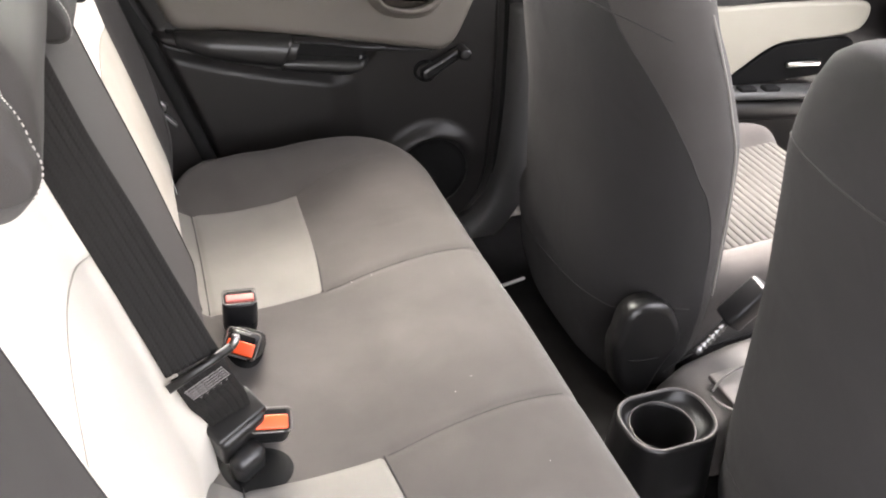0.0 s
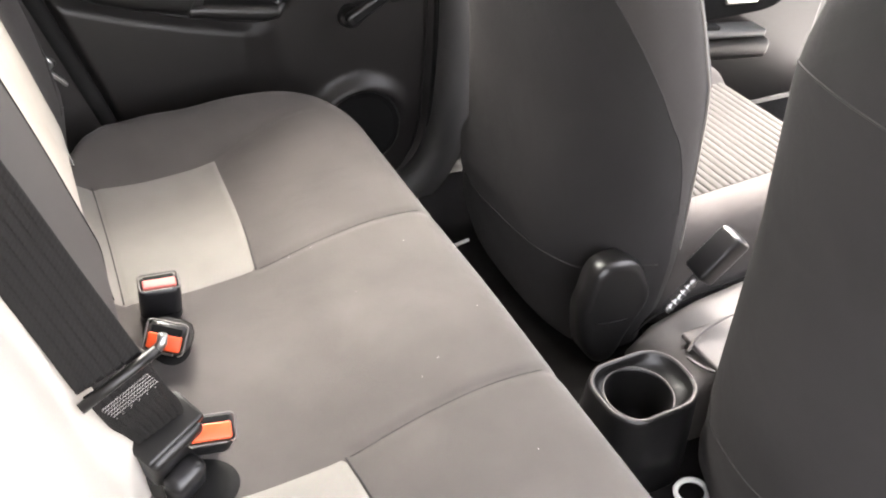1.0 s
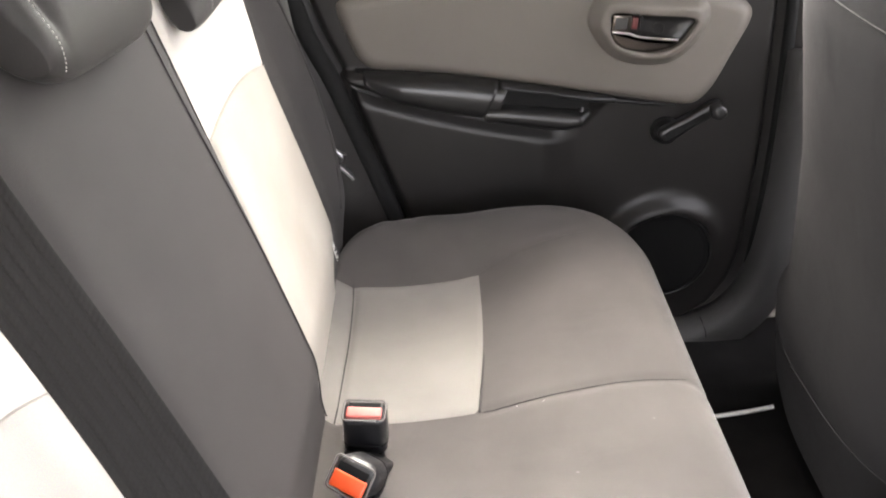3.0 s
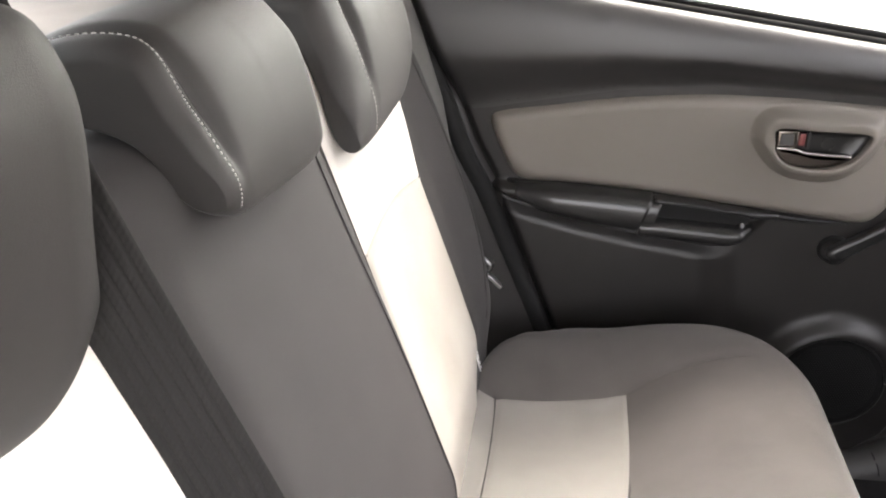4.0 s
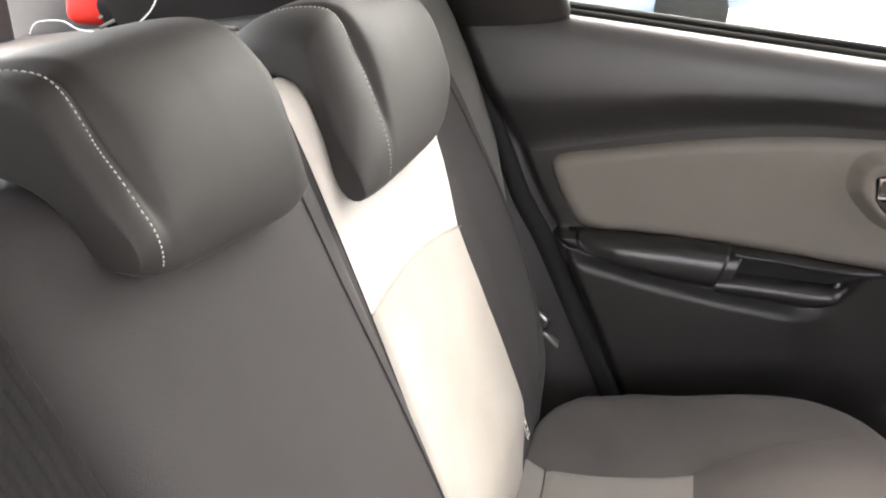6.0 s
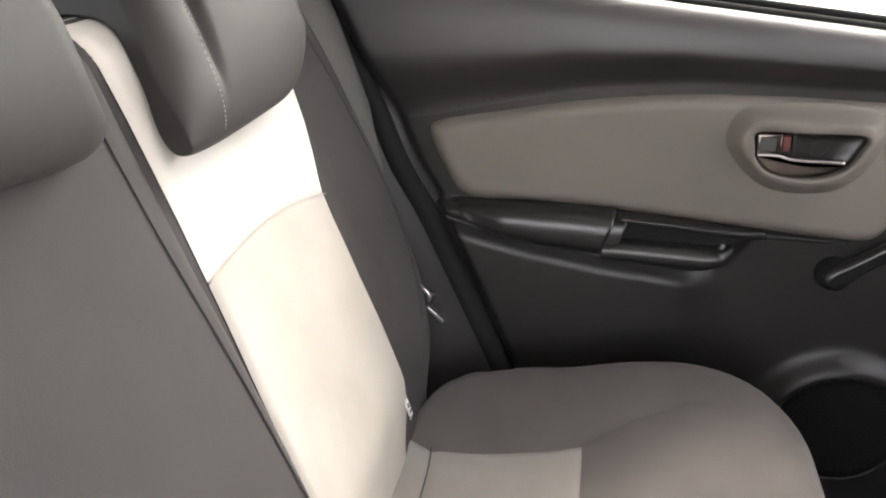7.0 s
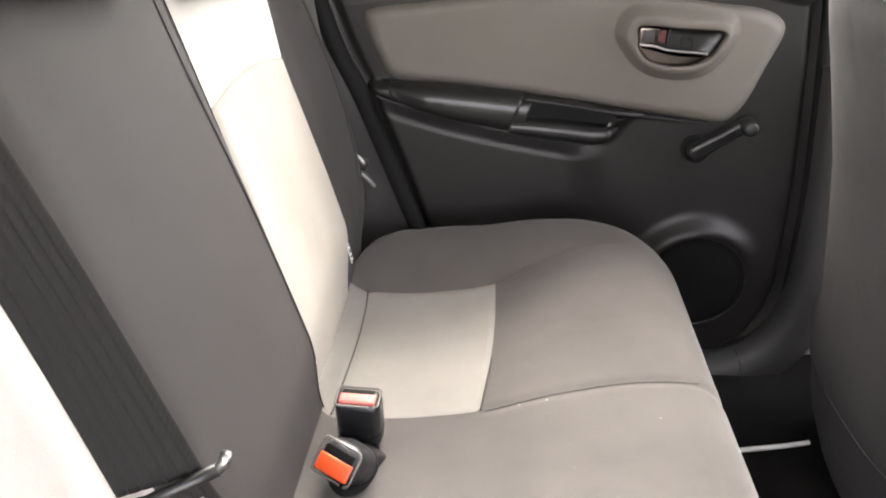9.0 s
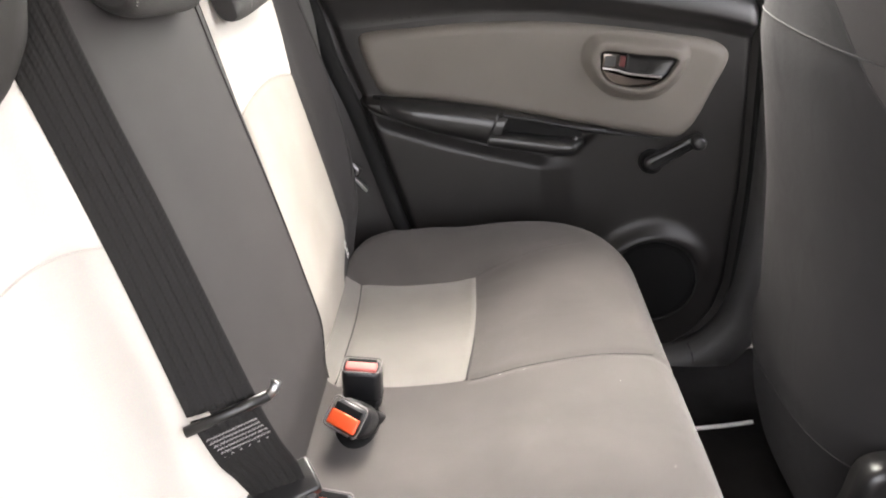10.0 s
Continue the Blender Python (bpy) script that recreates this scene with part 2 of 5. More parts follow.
def lathe(profile, n=40):
    """Rings of (radius, height) about z."""
    loops = [[(r * math.cos(2 * math.pi * k / n), r * math.sin(2 * math.pi * k / n), h) for k in range(n)] for r, h in profile]
    return skin(loops)


def moved(verts, m):
    return [tuple(m @ Vector(tuple(map(float, v)))) for v in verts]


def rr_loop(a0, a1, b0, b1, radii, d, na, nb, m=14):
    """A rounded rectangle inset by d; radii of the corners (a1,b0), (a1,b1), (a0,b1), (a0,b0)."""
    out = []
    corners = [(a1, b0, 1, -1, -90), (a1, b1, 1, 1, 0), (a0, b1, -1, 1, 90), (a0, b0, -1, -1, 180)]
    arcs = []
    for (ca, cb, sa, sb, start), r in zip(corners, radii):
        rr = max(r - d, 0.0005)
        ca, cb = ca - sa * (d + rr), cb - sb * (d + rr)
        arcs.append([(ca + rr * math.cos(radians(start + 90 * k / m)), cb + rr * math.sin(radians(start + 90 * k / m))) for k in range(m + 1)])
    for i, arc in enumerate(arcs):
        out += arc
        e, s = arc[-1], arcs[(i + 1) % 4][0]
        n = nb if i % 2 == 0 else na
        out += [(e[0] + (s[0] - e[0]) * k / n, e[1] + (s[1] - e[1]) * k / n) for k in range(1, n)]
    return np.array(out)


def pad(name, rect, radii, edge, height, place, depth, mat, parent, label="", step=0.006):
    """A cushion on a rounded rectangle: height(a, b) on top, edges rounded by the radius edge, sides down by depth."""
    a0, a1, b0, b1 = rect
    na, nb = max(4, int((a1 - a0) / step)), max(4, int((b1 - b0) / step))
    reach = min(a1 - a0, b1 - b0) / 2 - 0.0006
    insets = [edge * (1 - math.cos(k / 8 * math.pi / 2)) for k in range(9)]
    insets += list(np.arange(edge + step, reach, step)) + [reach]
    loops = []
    for dep in (depth, depth * 0.6, depth * 0.3):
        q = rr_loop(*rect, radii, 0.004 * dep / depth, na, nb)
        loops.append(place(q[:, 0], q[:, 1], height(q[:, 0], q[:, 1]) - edge - dep))
    for d in insets:
        q = rr_loop(*rect, radii, d, na, nb)
        fall = edge * (1 - math.sqrt(max(0, 1 - ((edge - d) / edge) ** 2))) if d < edge else 0.0
        loops.append(place(q[:, 0], q[:, 1], height(q[:, 0], q[:, 1]) - fall))
    v, f = skin(loops, True, False)
    ob = mesh_part(name, v, f, mat, parent, label)
    bm = bmesh.new()
    bm.from_mesh(ob.data)
    bm.verts.ensure_lookup_table()
    inner = bm.verts[-len(loops[0]):]
    bmesh.ops.remove_doubles(bm, verts=inner, dist=0.0022)
    bm.to_mesh(ob.data)
    bm.free()
    return ob


def patch(name, corner, surface, mat, parent, label="", n=50, m=50, proud=0.0025, rim=0.06):
    """A sewn-in panel: corner(u, v) gives plan places, surface(a, b, lift) lays them on the body; its rim dips into the seam."""
    verts, faces = [], []
    for j in range(m + 1):
        for i in range(n + 1):
            u, v = i / n, j / m
            a, b = corner(u, v)
            edge = min(u, 1 - u, v, 1 - v) / rim
            lift = proud * (math.sqrt(max(0, 1 - (1 - min(edge, 1)) ** 2)) * 1.25 - 0.25)
            verts.append(surface(a, b, lift))
    for j in range(m):
        for i in range(n):
            q = j * (n + 1) + i
            faces.append((q, q + 1, q + n + 2, q + n + 1))
    return mesh_part(name, verts, faces, mat, parent, label)


def poly_pad(name, outline, place, depth, r, mat, parent, label="", n=120, smooth_curve=True):
    """A plate on a closed outline (a, b), standing depth proud with its rim rounded by r."""
    p = np.array(outline, float)
    if smooth_curve:
        fine = curve_points(outline, 12 * n, True)
        fine = np.concatenate([fine, fine[:1]])
        run = np.concatenate([[0], np.cumsum(np.linalg.norm(np.diff(fine, axis=0), axis=1))])
        at = np.linspace(0, run[-1], n, endpoint=False)
        p = np.stack([np.interp(at, run, fine[:, 0]), np.interp(at, run, fine[:, 1])], 1)
    t = np.roll(p, -1, 0) - np.roll(p, 1, 0)
    nrm = np.stack([t[:, 1], -t[:, 0]], 1)
    nrm /= np.linalg.norm(nrm, axis=1)[:, None] + 1e-9
    if ((p - p.mean(0)) * nrm).sum() < 0:
        nrm = -nrm
    turn_sign = 1.0 if ((p - p.mean(0)) * np.stack([t[:, 1], -t[:, 0]], 1)).sum() > 0 else -1.0

    def inset(by):
        """The outline marched inwards in small steps, eased at tight corners."""
        q = p.copy()
        steps = max(1, int(by / 0.0006))
        for _ in range(steps):
            g = np.roll(q, -1, 0) - np.roll(q, 1, 0)
            m = np.stack([g[:, 1], -g[:, 0]], 1) * turn_sign
            m /= np.linalg.norm(m, axis=1)[:, None] + 1e-9
            q = q - m * by / steps
            q = q * 0.6 + (np.roll(q, 1, 0) + np.roll(q, -1, 0)) * 0.2
        return q

    loops = [[place(a, b, -0.004) for a, b in p]]
    for k in range(6):
        s = k / 5 * math.pi / 2
        q = inset(r * (1 - math.cos(s)))
        loops.append([place(a, b, depth - r + r * math.sin(s)) for a, b in q])
    q = inset(r + 0.0015)
    loops.append([place(a, b, depth) for a, b in q])
    v, f = skin(loops)
    ob = mesh_part(name, v, f, mat, parent, label)
    for poly in ob.data.polygons:
        if len(poly.vertices) > 4:
            poly.use_smooth = False
    return ob


# ---- rear bench: cushion ----
knots = np.interp(np.linspace(-0.1, 0.6, 141), (0.0, 0.06, 0.13, 0.22, 0.30, 0.38, 0.43, 0.50), (0.385, 0.370, 0.364, 0.370, 0.396, 0.411, 0.412, 0.402))
bell = np.exp(-(np.arange(-12, 13) / 5.0) ** 2)
CUSHION_X, CUSHION_Z = np.linspace(-0.1, 0.6, 141)[12:-12], np.convolve(knots, bell / bell.sum(), "valid")


def cushion_height(x, y):
    """Top of the rear bench cushion."""
    x, y = np.asarray(x, float), np.asarray(y, float)
    z = np.interp(x, CUSHION_X, CUSHION_Z)
    w = np.abs(y)
    z = z - 0.016 * np.exp(-((w - 0.37) / 0.13) ** 2) * (1 - smoothstep(0.2, 0.40, x))
    z = z + 0.047 * smoothstep(0.42, 0.56, w) * (1 - 0.85 * smoothstep(0.16, 0.42, x))
    z = z + 0.004 * np.exp(-(y / 0.12) ** 2)
    z = z + 0.026 * (1 - smoothstep(0.012, 0.062, x)) * (1 - smoothstep(0.43, 0.48, w)) - 0.003 * np.exp(-((x - 0.060) / 0.006) ** 2) * (w > 0.16) * (w < 0.45)
    seam = 0.165 - 0.002 * np.sin((x - 0.232) / 0.235 * 3.0)
    z = z - 0.0025 * np.exp(-((w - seam) / 0.007) ** 2) * smoothstep(0.215, 0.24, x)
    off_corner = np.hypot(np.minimum(0, x - 0.150), np.maximum(0, w - 0.445)) - 0.115
    z = z - 0.075 * smoothstep(0.0, 0.045, off_corner) * (w > 0.445) * (x < 0.150)
    way = np.clip((x - 0.24) / 0.17, 0, 1.15)
    z = z - 0.0030 * np.exp(-((w - 0.452 - 0.055 * way + 0.02 * way * way) / 0.008) ** 2) * smoothstep(0.225, 0.25, x) * (1 - smoothstep(0.40, 0.44, x))
    return z


bench = thing("rear_bench", "charcoal cloth rear bench with cream and grey inserts", "car seat")
base_pad = pad("cushion", (-0.035, 0.494, -0.60, 0.592), (0.16, 0.16, 0.15, 0.15), 0.048, cushion_height,
    lambda a, b, h: np.stack([a, b, h], 1), 0.19, FABRIC, bench, "charcoal cloth cushion with rounded front")
for side in (1, -1):
    def insert_plan(u, v, side=side):
        front = 0.226 + 0.017 * v + 0.006 * math.sin(v * math.pi)
        y = (0.160 + 0.005 * u) * (1 - v) + (0.447 + 0.004 * u) * v
        return 0.004 + (front - 0.004) * u, side * y
    patch("seat_insert", insert_plan, lambda a, b, k: (a, b, float(cushion_height(a, b)) + k), GREY_CLOTH, base_pad, "stone grey cloth seat insert", proud=0.003, rim=0.035)
    tube_part("seam", [(0.232 + 0.235 * s, side * (0.166 - 0.002 * math.sin(s * 3.0)), float(cushion_height(0.232 + 0.235 * s, 0.166 - 0.002 * math.sin(s * 3.0))) + 0.0004) for s in np.linspace(0, 0.98, 14)], 0.0006, FABRIC_SIDE, base_pad, n=60)
    tube_part("seam", [(0.240 + 0.17 * s, side * (0.452 + 0.055 * s - 0.02 * s * s), float(cushion_height(0.240 + 0.17 * s, 0.452 + 0.055 * s - 0.02 * s * s)) + 0.0003) for s in np.linspace(0, 1, 12)], 0.0004, FABRIC, base_pad, n=50)
    tube_part("seam", [(0.059 + 0.002 * math.sin(3 * s), side * (0.16 + 0.29 * s), float(cushion_height(0.059 + 0.002 * math.sin(3 * s), 0.16 + 0.29 * s)) + 0.0032) for s in np.linspace(0, 1, 12)], 0.0010, THREAD_DARK, base_pad, n=40)
    tube_part("seam", [(0.227 + 0.017 * s + 0.006 * math.sin(s * math.pi), side * (0.166 + 0.284 * s), float(cushion_height(0.235, 0.166 + 0.284 * s)) + 0.0004) for s in np.linspace(0, 1, 10)], 0.0011, THREAD_DARK, base_pad, n=40)

lint = thing("lint", "tiny white lint specks on the seat cloth", "lint", kind="stuff")
lint_v, lint_f = [], []
for x, y in ((0.32, 0.041), (0.361, -0.105), (0.398, -0.262), (0.30, 0.155), (0.27, 0.16), (0.335, -0.12), (0.44, -0.05), (0.41, 0.10)):
    z = float(cushion_height(x, y)) + 0.0006
    n0 = len(lint_v)
    ring = [(0.0004 + 0.0005 * random.random()) for _ in range(6)]
    lint_v += [(x + r * math.cos(k), y + 0.8 * r * math.sin(k), z) for k, r in enumerate(ring)] + [(x, y, z + 0.0008)]
    lint_f += [(n0 + k, n0 + (k + 1) % 6, n0 + 6) for k in range(6)]
mesh_part("specks", lint_v, lint_f, THREAD_WHITE, lint)


# ---- rear bench: backrests ----
SPLIT_Y = 0.1725
BACK_TOP = 0.934


def piping_y(z):
    """Piped edge of the wider backrest beside the split."""
    return np.interp(z, (0.36, 0.46, 0.54, 0.62, 0.70, 0.78, 0.86, 0.95), (0.1685, 0.1643, 0.160, 0.1544, 0.1494, 0.143, 0.1388, 0.138))


def back_x(y, z):
    """Front face of the rear backrests."""
    y, z = np.asarray(y, float), np.asarray(z, float)
    x = 0.0475 - 0.219 * (z - 0.417) - 0.020 * (1 - smoothstep(0.37, 0.48, z))
    w = np.abs(y)
    x = x + 0.020 * smoothstep(0.49, 0.58, w) + 0.003 * np.exp(-((z - 0.62) / 0.12) ** 2)
    pipe = piping_y(z)
    inner_side = np.clip((SPLIT_Y - y) / (SPLIT_Y - pipe), 0, 1)
    centre = np.sqrt(np.clip(1 - (1 - inner_side) ** 2, 0, 1)) * (y < SPLIT_Y)
    x = x + 0.012 * centre - 0.032 * (1 - smoothstep(-0.20, -0.10, y))
    return x


def on_back(y, z, lift=0.0):
    return (float(back_x(y, z)) + lift, float(y), float(z))


def back_edge(z):
    """Outer side of the backrest, narrowing down to the wheel arch."""
    return np.interp(z, (0.35, 0.42, 0.55, 0.62, 0.68, 0.74, 0.82, 0.90, 0.95), (0.52, 0.55, 0.600, 0.610, 0.610, 0.602, 0.587, 0.566, 0.548))


def top_fall(z, edge=0.035):
    """How far the rounded top edge falls back."""
    d = max(0.0, BACK_TOP - z)
    return edge * (1 - math.sqrt(max(0, 1 - ((edge - d) / edge) ** 2))) if d < edge else 0.0


def back_section(label, y0, y1, outer):
    def place(a, b, h):
        a, b = np.asarray(a, float), np.asarray(b, float)
        s = np.clip((np.abs(a) - 0.42) / (0.63 - 0.42), 0, 1)
        keep = np.sign(a) * (0.42 + s * (back_edge(b) - 0.42))
        y = np.where(np.abs(a) > 0.42, keep, a)
        roll = np.array([top_fall(k) for k in b]) + np.array([top_fall(BACK_TOP - (0.63 - abs(k))) for k in a])
        return np.stack([back_x(y, b) + h - roll, y, b], 1)
    r_in, r_out = 0.014, 0.05
    radii = (r_in, r_out, r_in, r_in) if outer > 0 else (r_in, r_in, r_out, r_in)
    return pad("backrest", (y0, y1, 0.35, BACK_TOP), radii, 0.004, lambda a, b: np.zeros_like(a), place, 0.085, FABRIC_SIDE, bench, label)


def cream_insert(ob, side):
    """Pale panel of an outer seat's backrest, in two sewn pieces, running up beside the headrest."""
    inner = lambda z: np.interp(z, (0.36, 0.54, 0.62, 0.70, 0.78, 0.86, 0.94), (0.1755, 0.176, 0.1785, 0.184, 0.1875, 0.187, 0.182)) if side > 0 else np.interp(z, (0.36, 0.60, 0.94), (0.135, 0.150, 0.160))
    outer = lambda z: np.interp(z, (0.36, 0.392, 0.424, 0.46, 0.50, 0.55, 0.61, 0.68, 0.714, 0.75, 0.78, 0.81, 0.84, 0.94), (0.400, 0.422, 0.446, 0.4555, 0.4555, 0.453, 0.4465, 0.4435, 0.4460, 0.464, 0.4755, 0.4815, 0.485, 0.490)) if side > 0 else np.interp(z, (0.36, 0.60, 0.70, 0.815, 0.94), (0.375, 0.400, 0.402, 0.391, 0.385))
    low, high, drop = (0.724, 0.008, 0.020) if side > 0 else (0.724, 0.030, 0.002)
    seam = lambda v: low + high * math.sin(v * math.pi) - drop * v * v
    # The near lower piece takes the paler cloth, stronger light put into its colour.
    for name, under, cloth in (("lower_insert", True, CREAM_CLOTH if side > 0 else LIT_LOWER_CLOTH), ("upper_insert", False, LIGHT_CLOTH)):
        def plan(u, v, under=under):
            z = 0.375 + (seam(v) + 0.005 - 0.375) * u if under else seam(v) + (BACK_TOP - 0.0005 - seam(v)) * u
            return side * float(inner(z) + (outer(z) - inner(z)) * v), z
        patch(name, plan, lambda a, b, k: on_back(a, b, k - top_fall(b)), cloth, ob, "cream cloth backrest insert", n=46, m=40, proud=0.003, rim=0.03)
    tube_part("seam", [on_back(side * float(inner(seam(v)) + (outer(seam(v)) - inner(seam(v))) * v), seam(v) + 0.001, 0.0026) for v in np.linspace(0, 1, 12)], 0.0005, CREAM_CLOTH if side > 0 else LIT_LOWER_CLOTH, ob, n=40)
    for edge_of in (inner, outer):
        tube_part("piping", [on_back(side * float(edge_of(z)), z, 0.0002) for z in np.linspace(0.385, 0.90, 16)], 0.0007, FABRIC_SIDE, ob, n=60)
    tube_part("seam", [on_back(side * (float(back_edge(z)) - 0.035), z, 0.0004) for z in np.linspace(0.45, 0.90, 12)], 0.0010, THREAD_DARK, ob, n=40)


back_left = back_section("dark cloth backrest, narrower split part", SPLIT_Y + 0.0012, 0.63, 1)
cream_insert(back_left, 1)
back_right = back_section("dark cloth backrest, wider split part", -0.63, SPLIT_Y, -1)
cream_insert(back_right, -1)
tube_part("piping", [on_back(float(piping_y(z)), z, 0.0006) for z in np.linspace(0.37, 0.915, 18)], 0.0009, SEAM_GREY, back_right, n=70)
for y, z in ((0.4420, 0.430), (0.1845, 0.436)):
    m = pose(*on_back(y, z, 0.0052), 0, -9, 0)
    tag = box_part("fabric_tag", (0.0012, 0.0115, 0.027), 0.0005, m, WHITE, back_left, "small white fabric tag with a dark mark")
    for dy, dz, w, h in ((-0.0048, 0, 0.0011, 0.025), (0.0048, 0, 0.0011, 0.025), (0, 0.0122, 0.0105, 0.0011), (0, -0.0122, 0.0105, 0.0011), (0.0, 0.003, 0.0035, 0.006), (0.0005, -0.0055, 0.005, 0.003)):
        box_part("tag_mark", (0.0006, w, h), 0.0002, m @ pose(0.0008, dy, dz), THREAD_DARK, tag, seg=1)


# ---- rear headrests ----
def headrest(name, yc, half, xf, zb, zt, label, bow=0.012, sewn=(-1,), power=4, arch=0.087, near_bow=None, near_power=None, inset=0.013, roll_by=0.012, far_inset=0.030, lean=0.0, reach=0.082, taper=0.0, near_taper=0.0, skew=0.0):
    """An L-shaped headrest whose front flap hangs over the backrest; the front pad bulges out between two sewn side panels."""
    ob = thing(name, label, "headrest", "rear headrests")
    tall = (zt - zb) / 0.138
    prof = [(0.000, 0.003, 1), (0.005, 0.034, 0.6), (-0.001, 0.080, 0), (-0.013, 0.110, 0), (-0.038, 0.134, 0), (-0.085, 0.138, 0), (-0.126, 0.125, 0),
            (-0.138, 0.104, 0), (-0.116, arch + 0.003, 0), (-0.084, arch, 0), (-0.060, arch - 0.012, 0), (-0.045, 0.046, 0.3), (-0.033, 0.014, 0.8), (-0.016, -0.001, 1)]
    prof = [(dx, dz * (tall if dz < 0.09 else 1) + (0 if dz < 0.09 else 0.09 * (tall - 1)), 0) for dx, dz, w in prof]
    prof = [(dx, dz, max(0.0, 1 - dz / (reach * tall))) for dx, dz, w in prof]
    count = 84
    outside = int(count * 6 / len(prof))

    def ring_at(y, lift=0.0):
        t = y / half
        margin = inset if y < 0 else far_inset
        side = abs(y) - (half - margin)
        ctrl = [(dx, dz + ((near_bow if near_bow else bow) * abs(t) ** (near_power or power) if t < 0 else bow * abs(t) ** power) * w - skew * y * w + (-0.006 * abs(t) ** 4 if w == 0 else 0)) for dx, dz, w in prof]
        p = curve_points(ctrl, count, True)
        tang = np.roll(p, -1, 0) - np.roll(p, 1, 0)
        nrm = np.stack([tang[:, 1], -tang[:, 0]], 1)
        nrm /= np.linalg.norm(nrm, axis=1)[:, None] + 1e-9
        if ((p - p.mean(0)) * nrm).sum() < 0:
            nrm = -nrm
        # front and top swell between the seams, dip in at each seam and roll over to the side panel
        stitched = (1 if y > 0 else -1) in sewn
        swell = -(0.013 if stitched else 0.0) * math.exp(-max(0.0, -side) / 0.020)
        groove = (-0.0065 if stitched else 0.0) * math.exp(-((side + 0.008) / 0.0055) ** 2)
        u = min(1.0, max(0.0, side / margin))
        roll = -(roll_by if y < 0 else 0.017) * (1 - math.sqrt(max(0.0, 1 - u * u)))
        k = np.arange(count)
        front = np.clip(np.minimum(k, outside + 8 - k) / 8.0, 0, 1)
        under = (0.38 - 0.30 * np.maximum(1 - smoothstep(2, 8, k), smoothstep(count - 18, count - 6, k))) * (1 - front)
        crown = 1 - 0.85 * smoothstep(15, 25, k)
        fade = smoothstep(1, 15, k)
        move = front * (swell * crown * fade + groove * fade + roll) + under * roll + lift
        q = p + nrm * move[:, None]
        return np.array([(xf + a + lean * (b - 0.1), yc + y * (1 - (taper if y > 0 else near_taper) * (b - 0.09) / 0.09), zb + b) for a, b in q])

    halves = []
    for margin in (inset, far_inset):
        seam_at = half - margin
        halves.append(np.concatenate([np.linspace(0, seam_at - 0.032, 9)[1:], np.linspace(seam_at - 0.028, seam_at - 0.012, 7), np.linspace(seam_at - 0.011, seam_at + 0.003, 15),
                                      seam_at + margin * np.sin(np.linspace(0.3 if margin < 0.02 else 0.1, 1, 12) * math.pi / 2)]))
    ys = np.concatenate([-halves[0][::-1], [0], halves[1]])
    v, f = skin([ring_at(y) for y in ys])
    pad_ob = mesh_part("headrest_pad", v, f, HEADREST_CLOTH, ob)
    for poly in pad_ob.data.polygons:
        if len(poly.vertices) > 4:
            poly.use_smooth = False
    for side in sewn:
        ring = ring_at(side * (half - inset + 0.001), 0.0003)
        path = ring[1:outside + 2]
        total = np.linalg.norm(np.diff(path, axis=0), axis=1).sum()
        steps = int(total / 0.0038)
        fine = curve_points(path, steps * 3)
        v, f = [], []
        for k in range(0, len(fine) - 3, 3):
            tv, tf = tube([fine[k], fine[k + 1], fine[k] * 0.25 + fine[k + 2] * 0.75], 0.00042, 5)
            f += [tuple(q + len(v) for q in face) for face in tf]
            v += tv
        mesh_part("stitching", v, f, THREAD_WHITE, ob, "row of white stitches")
    for s in (-1, 1):
        v, f = tube([(xf - 0.10, yc + s * 0.05, 0.86), (xf - 0.095, yc + s * 0.05, zt - 0.07)], 0.006, 10)
        mesh_part("headrest_post", v, f, METAL, ob)
    return ob


headrest("rear_headrest", 0.350, 0.130, -0.010, 0.822, 0.998, "dark cloth outer rear headrest with white stitching", 0.056, near_bow=0.004, inset=0.047, roll_by=0.024, far_inset=0.034, near_taper=0.14)
headrest("rear_headrest", 0.021, 0.098, -0.016, 0.867, 1.000, "dark cloth centre rear headrest with white stitching", 0.014, power=6, near_bow=0.010, near_power=6, arch=0.077, inset=0.015, roll_by=0.012, far_inset=0.026, skew=0.12)
headrest("rear_headrest", -0.334, 0.1425, -0.003, 0.881, 1.053, "dark cloth outer rear headrest, raised, beside the hanging belt", 0.060, power=6.4, near_bow=0.030, near_power=1.6, far_inset=0.032, lean=0.388, reach=0.126, taper=0.046, skew=0.40)


# ---- belts and buckles ----
def strap(name, left, right, thick, mat, parent, label="", n=70, ribs=7):
    """A woven strap between two edge paths."""
    a, b = curve_points(left, n), curve_points(right, n)
    rings, uvs = [], []
    for i, (p, q) in enumerate(zip(a, b)):
        t = (a[min(i + 1, n - 1)] - a[max(i - 1, 0)])
        w = q - p
        o = np.cross(w, t)
        o /= np.linalg.norm(o) + 1e-9
        ring = []
        for sign in (1, -1):
            for k in (range(ribs * 6 + 1) if sign > 0 else range(ribs * 6, -1, -1)):
                c = k / (ribs * 6)
                swell = 0.15 if k in (0, ribs * 6) else 0.8 - (1.3 if k % 6 == 0 else 0.0)
                ring.append(p + w * c + o * thick * swell * sign)
                uvs.append((c, i / n * 10))
        rings.append(ring)
    v, f = skin(rings)
    return mesh_part(name, v, f, mat, parent, label, uvs=uvs)


